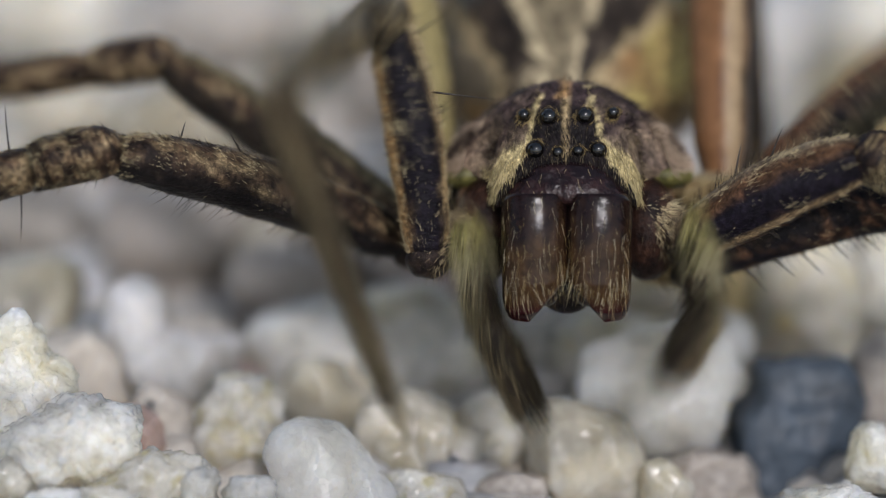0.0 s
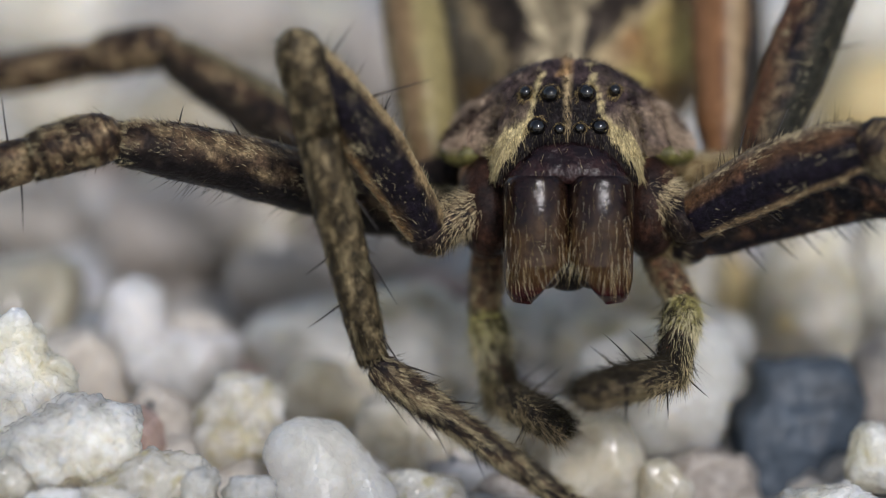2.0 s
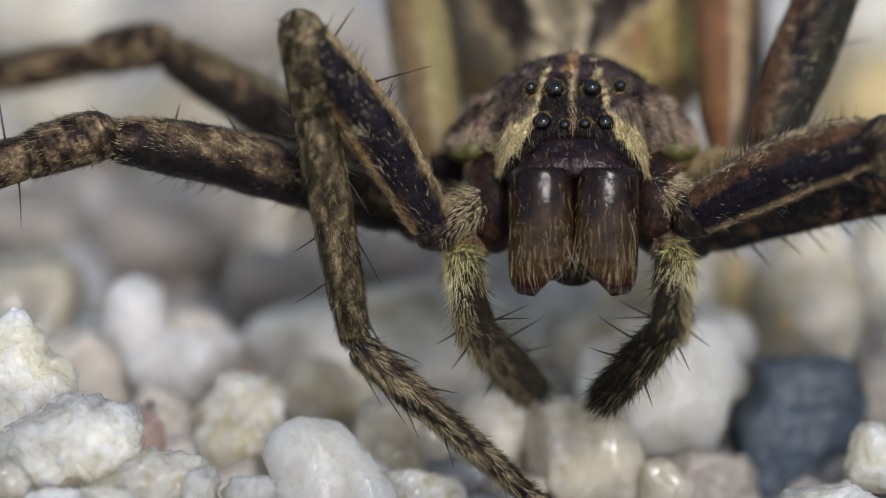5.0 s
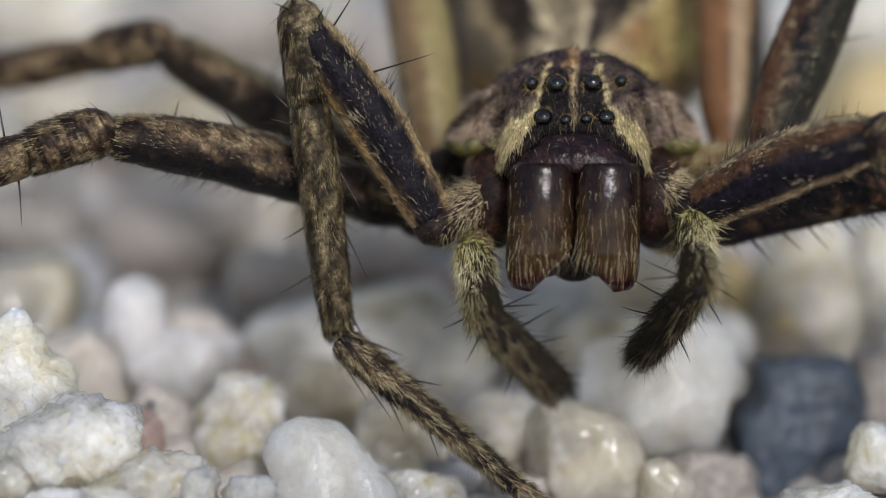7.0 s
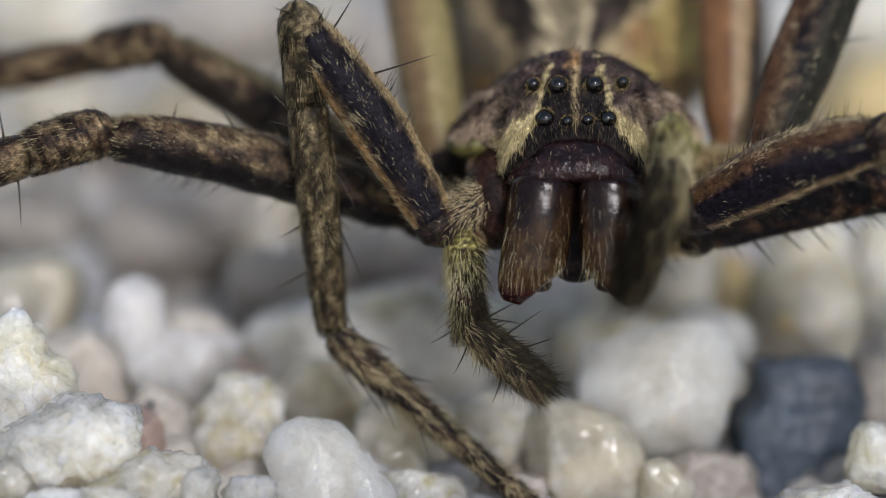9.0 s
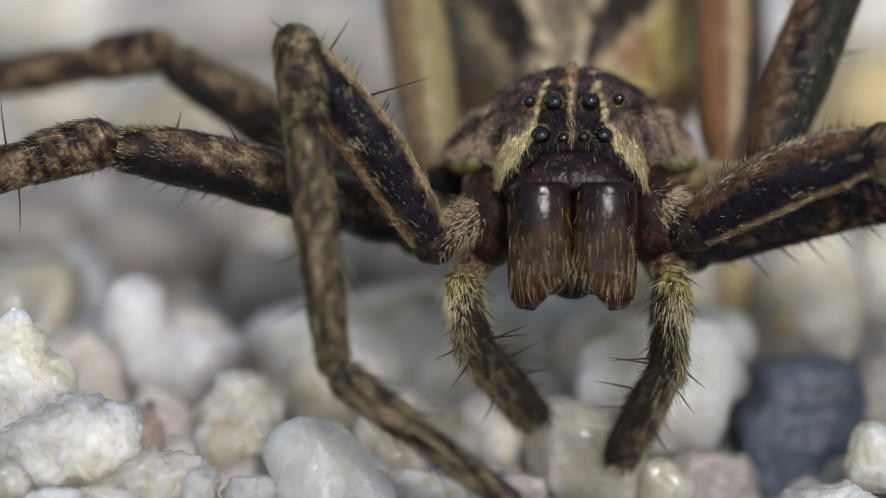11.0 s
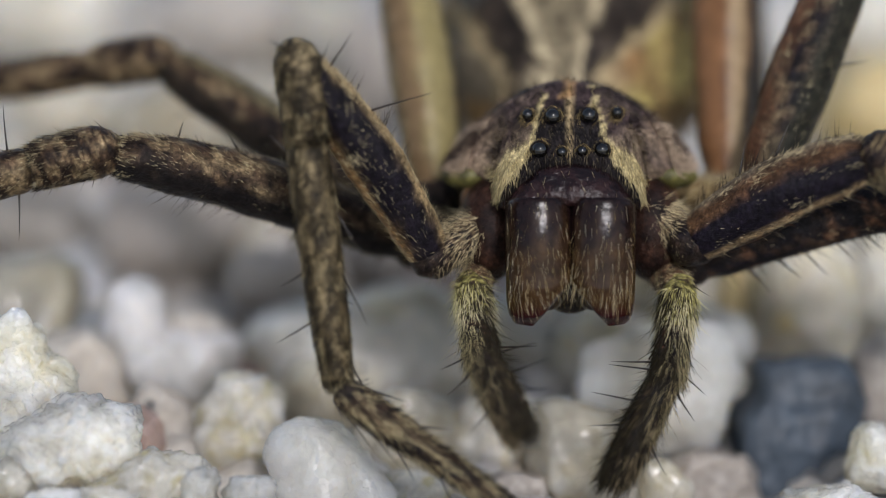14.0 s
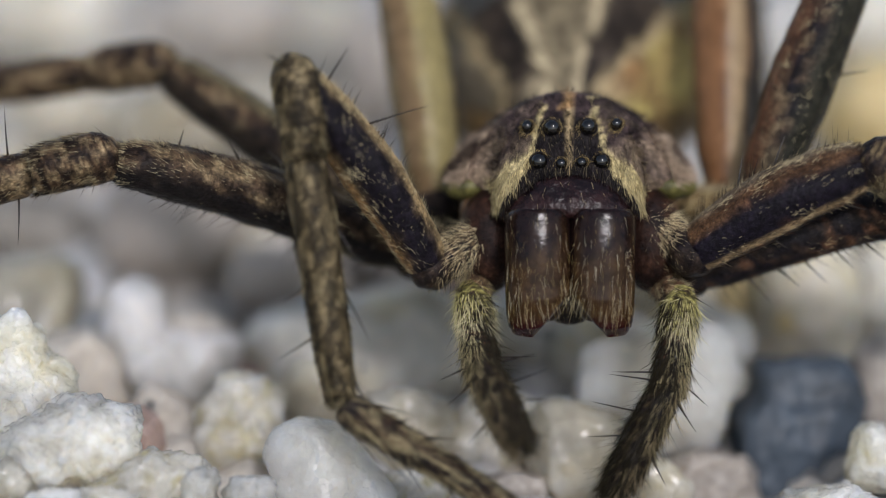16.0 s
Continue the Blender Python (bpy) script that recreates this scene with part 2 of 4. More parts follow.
def segment(name, a, b, radii, look_name, seed, fuzz=500, hair_len=0.22, bow=0.0, lay=0.86, spines=(), stripe=None, label="", bands=0.0, cap=0.04, shag=0.0, fringe=None, bold=None):
    """A tapering leg joint from a to b (spider's space), with its coat of hair and its spines. radii in mm."""
    rnd = random.Random(seed * 977 + 5)
    axis = b - a
    way, length = axis.normalized(), axis.length
    side = way.cross(AHEAD).normalized()      # across the view
    face = side.cross(way).normalized()       # towards the viewer or away
    lift = side if side.z > 0 else -side
    if face.dot(AHEAD) > 0:
        face = -face
    n, m = 42, 22
    rows = [(0.0, 0.02), (cap * 0.12, radii[0][1] * 0.42), (cap * 0.45, radii[0][1] * 0.82)] + [(cap + (0.96 - cap) * s, r) for s, r in radii] + [(0.988, radii[-1][1] * 0.6), (1.0, 0.02)]

    def skin(s, phi):
        r = lerp(rows, s) * MM
        c = axis * s + lift * (bow * MM * math.sin(math.pi * s))
        d = side * math.cos(phi) + face * math.sin(phi)
        return c + d * r, d, r

    def colour(s, phi, p):
        t = leg_tint(look_name, s, phi, p, seed, bands)
        if stripe:
            for centre, width, tint in stripe:
                gap = abs((phi - centre + math.pi) % (2 * math.pi) - math.pi)
                t = mix(tint, t, (gap / width - 0.55 + 0.35 * noise.noise(Vector((s * 9, phi * 3, seed)))) * 2.2)
        return t

    rings, tints = [], []
    for i in range(n + 1):
        s = i / n
        ring = []
        for j in range(m):
            phi = 2 * math.pi * j / m
            p, d, r = skin(s, phi)
            p = p + d * (r * 0.06 * noise.noise(p / MM * 2.5 + Vector((seed, 0, 0))))
            ring.append(p)
            tints.append(colour(s, phi, p))
        rings.append(ring)
    ob = put(name, rings_mesh(name, rings, SMOOTH if look_name in ("straw", "copper") else CUTICLE, tints), spider, a, label)
    roots, ways, lens, wids, cols = [], [], [], [], []
    for _ in range(fuzz):
        s, phi = rnd.uniform(0.02, 0.99), rnd.uniform(0, 2 * math.pi)
        p, d, r = skin(s, phi)
        t = colour(s, phi, p)
        k = rnd.uniform(0.0, 0.9) + 0.7 * noise.noise(Vector((phi * 1.6 + seed, s * 8.0, seed * 2.3))) + 0.5 * noise.noise(Vector((phi * 5 + seed, s * 30.0, seed)))
        k += max(-0.2, min(0.25, 5.0 * (sum(t) / 3 - 0.045)))
        k -= 0.26 if look_name == "dusky" else 0.12 if look_name == "drab" else 0.2 if look_name == "moss" else 0
        t = mix(t, FLECK, rnd.uniform(0.4, 1.0)) if k > 0.55 else mix(t, DARK, 0.55)
        if bold:
            # thick pale bristles over dark ones, most of them on one side
            share = bold[0] + 0.3 * math.cos(phi - bold[1]) + 0.35 * noise.noise(Vector((phi * 2.0 + seed, s * 7.0, seed)))
            t = mix(bold[2], bold[3], s * 1.6 - 0.2 + rnd.uniform(-0.4, 0.4)) if rnd.random() < share else mix((0.010, 0.008, 0.007), (0.05, 0.04, 0.02), rnd.random())
            shade = rnd.uniform(0.7, 1.25)
            t = tuple(c * shade for c in t)
        stand = (1 - lay) * rnd.uniform(0.3, 1.3) if rnd.random() > 0.03 + shag else rnd.uniform(0.5, 0.9)
        roots.append(p - d * (0.02 * MM))
        ways.append(way * (1 - stand * 0.5) + d * stand + side * rnd.uniform(-0.25, 0.25) + face * rnd.uniform(-0.15, 0.15))
        lens.append(hair_len * MM * rnd.uniform(0.5, 1.25) * (1.0 if stand < 0.6 else 1.25))
        wids.append(rnd.uniform(0.0035, 0.0065) * MM * (1.5 if bold else 1.25))
        cols.append(t)
    if fringe:
        # long dark bristles along one edge
        for _ in range(fringe[1]):
            s, phi = rnd.uniform(0.08, 0.95), radians(fringe[0] + rnd.gauss(0, 16))
            p, d, r = skin(s, phi)
            roots.append(p), ways.append(d * rnd.uniform(0.7, 1.1) + way * rnd.uniform(0.25, 0.8) + face * rnd.uniform(-0.4, 0.4))
            lens.append(rnd.uniform(0.25, 0.62) * MM), wids.append(0.007 * MM), cols.append((0.012, 0.009, 0.008))
    if fuzz:
        put("hair", coat_mesh("hair", roots, ways, lens, wids, cols, plain=True), ob, kind="stuff")
    for s, phi, long, tilt in spines:
        p, d, r = skin(s, radians(phi))
        put("spine", spine_mesh(d * math.sin(radians(tilt)) + way * math.cos(radians(tilt)), long), ob, p - d * 0.02 * MM)
    return ob


# Shape of the carapace: rows of depth, crown height, half width, margin height, on the plan grid.
SHELL = [(-0.10, 264, 116, 330), (0.0, 243, 122, 333), (0.12, 218, 127, 334), (0.32, 186, 131, 331), (0.6, 158, 134, 322),
         (0.78, 138, 135, 306), (0.86, 130, 138, 300), (0.96, 123, 186, 284), (1.1, 123, 203, 276), (1.6, 127, 210, 274), (2.5, 132, 208, 272),
         (3.2, 138, 180, 264), (3.8, 150, 128, 242), (4.3, 178, 60, 218)]


def shell_row(d):
    return [lerp([(r[0], r[i]) for r in SHELL], d) for i in (1, 2, 3)]


def shell_point(d, phi):
    """phi 0 at one margin, pi at the other, over the crown."""
    top, half, low = shell_row(d)
    c, s = math.cos(phi), max(0.0, math.sin(phi))
    e = lerp([(0.2, 0.80), (0.6, 0.62), (0.84, 0.62), (1.06, 1.75), (2.4, 1.6), (3.3, 1.3)], d)
    x = -math.copysign(abs(c) ** 0.88, c) * half
    # the head is narrow above and wide at its lower corners
    squeeze = 1 - lerp([(0.0, 0.30), (0.3, 0.26), (0.7, 0.05), (1.8, 0.0)], d) * s ** 1.3 * (0.45 + 0.55 * s)
    return loc(1012 + x * squeeze, low - (low - top) * s ** e, d)


def shell_tint(d, phi):
    p = shell_point(d, phi)
    x = p.dot(RIGHT) / MM * 90 - 2
    v = 330 - p.dot(UPWARD) / MM * 90
    x += 5 * nz(p, 5)
    ax = abs(x)
    t = mix((0.016, 0.011, 0.012), (0.062, 0.042, 0.041), 0.45 + 1.2 * nz(p, 2.2) + 0.9 * nz(p, 6))
    if d < 0.9:
        inner = lerp([(150, 44), (200, 56), (235, 63), (255, 72), (280, 90), (310, 113), (335, 130)], v)
        wide = lerp([(150, 5), (190, 6), (225, 10), (255, 44), (285, 42), (310, 28), (335, 14)], v)
        if inner < ax < inner + wide:
            t = mix(t, (0.62, 0.51, 0.26), 0.9)
        elif ax >= inner + wide:
            t = mix(t, (0.25, 0.185, 0.125), 0.55 + 0.9 * nz(p, 4) if v > 205 else 0.1 + 0.5 * nz(p, 4))
        elif v > 165:
            t = mix(t, (0.008, 0.006, 0.006), 0.85)
    if ax < (2.0 if v > 150 else 9):
        t = mix(t, (0.40, 0.30, 0.16) if v > 150 else (0.36, 0.22, 0.10), 0.85)
    if d > 0.9 and ax > 105:
        t = mix(t, (0.22, 0.155, 0.112), 0.4 + 1.3 * nz(p, 2.6))
    return t


def build_carapace():
    ds = [-0.10 + 4.4 * (i / 54) ** 1.35 for i in range(55)]
    rings, tints = [], []
    for d in ds:
        ring = []
        for j in range(41):
            phi = math.pi * j / 40
            p = shell_point(d, phi)
            ring.append(p + UPWARD * (0.03 * MM * nz(p, 3)))
            tints.append(shell_tint(d, phi))
        top, half, low = shell_row(d)
        for j in range(1, 8):
            phi = math.pi + math.pi * j / 8
            ring.append(loc(1012 - math.cos(phi) * half * 0.96, low - math.sin(phi) * 22, d))
            tints.append(UMBER)
        rings.append(ring)
    shell = put("carapace", rings_mesh("carapace", rings, CUTICLE, tints), spider, label="dark brown carapace with pale cheeks and a tan midline")
    rnd = random.Random(11)
    roots, ways, lens, wids, cols = [], [], [], [], []
    for _ in range(8000):
        d = -0.08 + 4.1 * rnd.random() ** 1.9
        phi = math.pi * rnd.random()
        p = shell_point(d, phi)
        e1 = shell_point(d + 0.05, phi) - p
        e2 = shell_point(d, phi + 0.05) - p
        nrm = e2.cross(e1).normalized()
        if nrm.dot(p - loc(1012, 300, 2.1)) < 0:
            nrm = -nrm
        t = shell_tint(d, phi)
        if sum(t) < 0.4 and rnd.random() < (0.4 if d < 0.25 or min(phi, math.pi - phi) < 0.7 else 0.85):
            continue
        t = mix(t, PALE, rnd.uniform(0.0, 0.4)) if rnd.random() < (0.6 if sum(t) > 0.25 else 0.28) else mix(t, DARK, 0.4)
        if d < 0.5:
            way = -UPWARD * 0.9 - AHEAD * 0.15 + nrm * 0.3 - RIGHT * math.copysign(0.12, p.x)
        else:
            way = -AHEAD * 0.8 + nrm * 0.4 - UPWARD * 0.2
        way += Vector([rnd.uniform(-0.3, 0.3) for _ in range(3)])
        roots.append(p), ways.append(way), lens.append(rnd.uniform(0.14, 0.34) * MM), wids.append(rnd.uniform(0.007, 0.012) * MM), cols.append(t)
    put("hair", coat_mesh("hair", roots, ways, lens, wids, cols), shell, kind="stuff")
    # long pale tufts that stand out on the flanks
    roots, ways, lens, wids, cols = [], [], [], [], []
    for _ in range(5200):
        d, phi = rnd.uniform(0.95, 1.7), rnd.uniform(0.03, 0.75)
        if rnd.random() < 0.5:
            phi = math.pi - phi
        p = shell_point(d, phi)
        out = RIGHT * math.copysign(1, p.x)
        roots.append(p), ways.append(out * rnd.uniform(0.2, 0.8) - AHEAD * 0.35 - UPWARD * rnd.uniform(0.0, 0.9) + Vector([rnd.uniform(-0.25, 0.25) for _ in range(3)]))
        lens.append(rnd.uniform(0.15, 0.36) * MM), wids.append(rnd.uniform(0.004, 0.008) * MM)
        cols.append(mix((0.06, 0.038, 0.030), (0.58, 0.45, 0.33), rnd.random() * 0.35 + 0.3 + 2.8 * nz(p, 2.6) + (0.6 if min(phi, math.pi - phi) < 0.2 else 0)))
    put("tuft", coat_mesh("tuft", roots, ways, lens, wids, cols), shell, label="pale tan hair on the flanks", kind="stuff")
    return shell


def ball(name, centre, radii, mat, tint=None, parent=None, turn=None, seed=0, rough=0.0, label="", n=20, m=26):
    rings, tints = [], []
    for i in range(1, n):
        th = math.pi * i / n
        ring = []
        for j in range(m):
            ph = 2 * math.pi * j / m
            q = Vector((math.sin(th) * math.cos(ph), math.sin(th) * math.sin(ph), math.cos(th)))
            k = 1 + rough * noise.noise(q * 2.3 + Vector((seed, 0, 0)))
            q = Vector((q.x * radii[0], q.y * radii[1], q.z * radii[2])) * (k * MM)
            ring.append(turn @ q if turn else q)
            tints.append(tint(ring[-1] + centre) if callable(tint) else (tint or UMBER))
        rings.append(ring)
    return put(name, rings_mesh(name, rings, mat, tints), parent or spider, centre, label)


VIEW = Matrix((RIGHT, AHEAD, UPWARD)).transposed()   # x across, y beyond, z up the view


def build_eyes():
    rows = [(982, 187, 0.26, 14.5), (1046, 185, 0.26, 14.0), (959, 246, 0.02, 15.0), (1069, 246, 0.02, 13.5),
            (998, 250, -0.04, 9.5), (1034, 248, -0.04, 9.5), (938, 184, 0.40, 10.5), (1096, 180, 0.40, 9.5)]
    for u, v, d, r in rows:
        seat = ball("eye_socket", loc(u, v + 1, d + 0.06), [r * 1.25 / 90, r * 1.0 / 90, r * 1.25 / 90], CUTICLE, DARK, turn=VIEW, n=12, m=16)
        ball("eye", loc(u, v, d + 0.0), [r / 90, r / 90, r / 90], LENS, DARK, n=22, m=28, label="glossy black domed eye")
        rnd = random.Random(int(u))
        roots, ways, lens = [], [], []
        for _ in range(70):
            a = rnd.uniform(0, 2 * math.pi)
            roots.append(loc(u + math.cos(a) * r * rnd.uniform(1.1, 1.5), v + math.sin(a) * r * rnd.uniform(1.1, 1.5), d + 0.02) - loc(u, v + 1, d + 0.06))
            ways.append(RIGHT * (-0.5 * math.sin(a) + rnd.uniform(-0.4, 0.4)) - UPWARD * rnd.uniform(0.2, 0.9) - AHEAD * 0.35)
            lens.append(rnd.uniform(0.08, 0.2) * MM)
        put("hair", coat_mesh("hair", roots, ways, lens, [0.004 * MM] * 70, [mix((0.05, 0.035, 0.02), (0.50, 0.37, 0.15), rnd.random()) for _ in roots]), seat, kind="stuff")


JAWS = []
BROWS = []


def build_jaws():
    # the dark bulge under the eyes from which the jaws hang
    rings, tints = [], []
    for v in (259, 262, 268, 275, 283, 292, 302, 312, 322, 332, 339, 344, 348, 350):
        w = lerp([(258, 18), (262, 40), (275, 68), (290, 86), (310, 105), (330, 121), (344, 126), (350, 104)], v)
        deep = lerp([(258, 0.1), (266, 0.36), (285, 0.62), (310, 0.78), (332, 0.84), (344, 0.80), (350, 0.5)], v)
        for j in range(44):
            a = 2 * math.pi * j / 44
            c, b = math.cos(a), math.sin(a)
            p = loc(1013 + math.copysign(abs(c) ** 0.8, c) * w, v + 5 * abs(c) ** 3, 0.30 + math.copysign(abs(b) ** 0.9, b) * deep)
            p += AHEAD * (0.05 * MM * nz(p, 1.6)) + UPWARD * (0.02 * MM * nz(p, 4))
            tints.append(mix((0.008, 0.004, 0.005), (0.032, 0.014, 0.013), 0.35 + nz(p, 4) + (v - 310) / 90))
            rings.append(p)
    rings = [rings[k:k + 44] for k in range(0, len(rings), 44)]
    BROWS.append(put("clypeus", rings_mesh("clypeus", rings, BROW, tints), spider, label="glossy dark brown bulge above the jaws"))
    brow = BROWS[0]
    rnd = random.Random(31)
    roots = [rings[rnd.randrange(3, 11)][rnd.randrange(24, 42)] for _ in range(44)]
    ways = [-UPWARD * 0.8 - AHEAD * 0.5 + Vector([rnd.uniform(-0.4, 0.4) for _ in range(3)]) for _ in roots]
    put("hair", coat_mesh("hair", roots, ways, [rnd.uniform(0.12, 0.26) * MM for _ in roots], [0.003 * MM] * 44, [(0.45, 0.36, 0.2)] * 44), brow, kind="stuff")
    ball("labium", loc(1014, 458, 0.62), [0.72, 0.35, 0.88], CUTICLE, lambda p: mix(DARK, UMBER, 0.1 + nz(p, 4)), turn=VIEW, label="dark brown mouthpart behind the jaws")
    for u in (862, 1162):
        ball("flank", loc(u, 338, 1.35), [0.5, 0.4, 0.55], CUTICLE, lambda p: mix((0.045, 0.025, 0.015), (0.17, 0.10, 0.055), 0.5 + 1.2 * nz(p, 3)), turn=VIEW, label="reddish-brown flank above the leg bases")
    for u in (832, 1192):
        ball("membrane", loc(u, 292, 1.3), [0.52, 0.4, 0.27], SKIN_GREEN, turn=VIEW, label="soft olive-green skin above the legs")
    for u in (872, 1156):
        ball("maxilla", loc(u, 386, 1.05), [0.64, 0.7, 1.05], CUTICLE, lambda p: mix((0.012, 0.006, 0.005), (0.050, 0.022, 0.013), 0.4 + nz(p, 3)), turn=VIEW, label="dark reddish-brown mouthpart at the palp's base")
    for sgn in (-1, 1):
        rnd = random.Random(40 + sgn)
        hinge = loc(1014 + sgn * 58, 345, 0.1)
        rings, tints, outer = [], [], []
        for i in range(53):
            s = 1 - (1 - i / 52) ** 1.5
            half = lerp([(0, 50), (0.05, 58), (0.2, 60), (0.5, 60), (0.72, 59), (0.8, 57.5), (0.86, 54.5), (0.91, 50), (0.95, 43), (0.98, 34), (0.993, 24), (1, 12)], s)
            deep = lerp([(0, 52), (0.06, 55), (0.35, 57), (0.7, 52), (0.92, 38), (1, 14)], s)
            # the inner edge leans outwards near the tip
            cx = lerp([(0, 58), (0.2, 57), (0.5, 55.5), (0.72, 55.5), (0.85, 57), (0.93, 60), (1, 66)], s) * sgn
            cd = lerp([(0, -0.20), (0.3, -0.25), (0.7, -0.22), (1, 0.0)], s)
            ring = []
            for j in range(44):
                ph = 2 * math.pi * j / 44
                x = math.copysign(abs(math.cos(ph)) ** 0.85, math.cos(ph)) * half
                y = math.copysign(abs(math.sin(ph)) ** 1.08, math.sin(ph)) * deep
                inner = max(0, -math.cos(ph) * sgn)
                v = 330 + s * (227 - 80 * inner ** 1.5 * s ** 4)
                p = loc(1014 + cx + x, v, cd + y / 90) - hinge
                ring.append(p)
                t = mix((0.010, 0.005, 0.005), (0.052, 0.028, 0.0125), s * 1.35 - 0.15 + 0.5 * nz(p, 3) + 0.55 * noise.noise(Vector((ph * 3.2, s * 2.4, sgn * 5))))
                t = mix(t, (0.026, 0.005, 0.007), (s - 0.82) * 9)
                tints.append(t)
                if math.sin(ph) < -0.5 and 0.04 < s < 0.86:
                    outer.append((p, (p - (loc(1014 + cx, v, cd) - hinge)).normalized(), s))
            rings.append(ring)
        jaw = put("chelicera", rings_mesh("chelicera", rings, JAW, tints), spider, hinge, "glossy reddish-brown jaw with golden bristles")
        roots, ways, lens, wids, cols = [], [], [], [], []
        for k in range(380):
            p, nrm, s = rnd.choice(outer)
            if rnd.random() > 0.25 + s or (s > 0.8 and p.dot(RIGHT) * sgn < 0 and rnd.random() < 0.8):
                continue
            # long bright bristles over a fine golden down
            bright = k % 5 < 2
            p = p + Vector([rnd.uniform(-0.05, 0.05) * MM for _ in range(3)])
            roots.append(p), lens.append((rnd.uniform(0.25, 0.62) if bright else rnd.uniform(0.15, 0.4)) * MM * (0.5 + 0.6 * s)), wids.append((rnd.uniform(0.0014, 0.0022) if bright else 0.0012) * MM)
            ways.append(-UPWARD * 0.9 + nrm * 0.14 - RIGHT * (0.16 * sgn * s) + Vector([rnd.uniform(-0.14, 0.14) for _ in range(3)]))
            cols.append(mix((0.78, 0.62, 0.30), (1.0, 0.93, 0.68), rnd.random()) if bright else mix((0.26, 0.17, 0.05), (0.46, 0.35, 0.12), rnd.random()))
        put("hair", coat_mesh("hair", roots, ways, lens, wids, cols, curl=0.1), jaw, kind="stuff")
        # the fang folds in under the jaw's end
        rings = []
        over = (RIGHT * (-34 * sgn) - UPWARD * 40).cross(AHEAD).normalized()
        for i in range(12):
            s = i / 11
            c = loc(1014 + sgn * (62 - 40 * s), 498 + 26 * s ** 0.8, 0.16) - hinge
            r = lerp([(0, 12), (0.2, 24), (0.6, 22), (0.85, 16), (0.96, 9), (1, 3)], s) / 90 * MM
            rings.append([c + over * (r * math.cos(k * 0.628)) + AHEAD * (r * math.sin(k * 0.628)) for k in range(10)])
        put("fang", rings_mesh("fang", rings, FANG), jaw, label="dark red curved fang")
        JAWS.append((jaw, hinge, sgn))


def abdomen_point(s, phi):
    """s 0 at the waist, 1 at the rear tip."""
    d = 4.4 + 9.0 * s
    r = lerp([(0, 0.25), (0.06, 1.4), (0.2, 2.4), (0.45, 2.9), (0.7, 2.4), (0.9, 1.1), (1, 0.15)], s)
    v = lerp([(0, 150), (0.25, 92), (1, -40)], s)
    c = loc(1024, v, d)
    return c + RIGHT * (math.cos(phi) * r * 1.16 * MM) + UPWARD * (math.sin(phi) * r * MM)


def abdomen_tint(s, phi):
    p = abdomen_point(s, phi)
    x = p.dot(RIGHT) / MM * 80 - 8 + 6 * nz(p, 1.5)
    v = 330 - p.dot(UPWARD) / MM * 80
    t = mix((0.016, 0.012, 0.010), (0.062, 0.047, 0.034), 0.5 + 0.9 * nz(p, 1.5) + 0.6 * nz(p, 5))
    if math.sin(phi) < -0.3:
        return mix(t, (0.30, 0.19, 0.07), 0.5)
    # a pale fork along the back, and a pale line down each shoulder
    fork = 25 + 0.29 * max(0, 105 - v)
    line = 66 + 1.05 * max(0, 108 - v) if x > 0 else 100 + 0.68 * max(0, 108 - v)
    ax = abs(x)
    if ax < fork - 7:
        t = mix((0.25, 0.205, 0.125), (0.09, 0.07, 0.045), 0.35 + nz(p, 2) + (0.5 if ax < 5 else 0))
    elif ax < fork + 8:
        t = (0.58, 0.48, 0.30)
    elif line - 11 < ax < line + 13:
        t = mix(t, (0.46, 0.36, 0.20), 0.85 if x > 0 else 0.7)
    elif x > line:
        t = mix((0.54, 0.45, 0.16), (0.24, 0.14, 0.06), 0.25 + 1.7 * nz(p, 0.9) + 0.6 * nz(p, 2.5))
    elif -x > line:
        t = mix((0.15, 0.125, 0.085), (0.06, 0.05, 0.035), 0.4 + 1.4 * nz(p, 0.9))
    return t


def build_abdomen():
    rings, tints = [], []
    for i in range(49):
        s = i / 48
        rings.append([abdomen_point(s, 2 * math.pi * j / 56) for j in range(56)])
        tints += [abdomen_tint(s, 2 * math.pi * j / 56) for j in range(56)]
    ob = put("abdomen", rings_mesh("abdomen", rings, CUTICLE, tints), spider, label="brown abdomen with a pale forked mark and yellow sides")
    rnd = random.Random(5)
    roots, ways, lens, wids, cols = [], [], [], [], []
    for _ in range(4200):
        s, phi = rnd.uniform(0.03, 0.97), rnd.uniform(-0.6, math.pi + 0.6)
        p = abdomen_point(s, phi)
        nrm = RIGHT * math.cos(phi) + UPWARD * math.sin(phi)
        roots.append(p), ways.append(AHEAD * 0.8 + nrm * 0.4 + Vector([rnd.uniform(-0.2, 0.2) for _ in range(3)]))
        lens.append(rnd.uniform(0.2, 0.4) * MM), wids.append(0.010 * MM), cols.append(mix(abdomen_tint(s, phi), PALE, rnd.uniform(0, 0.3)))
    put("hair", coat_mesh("hair", roots, ways, lens, wids, cols), ob, kind="stuff")
    ball("pedicel", loc(1010, 160, 4.3), [0.35, 0.5, 0.35], SKIN, turn=VIEW)
    ball("sternum", loc(1012, 360, 1.9), [1.8, 2.0, 0.85], CUTICLE, lambda p: mix(DARK, UMBER, 0.6 + nz(p, 3)), turn=VIEW, label="dark brown underside plate")


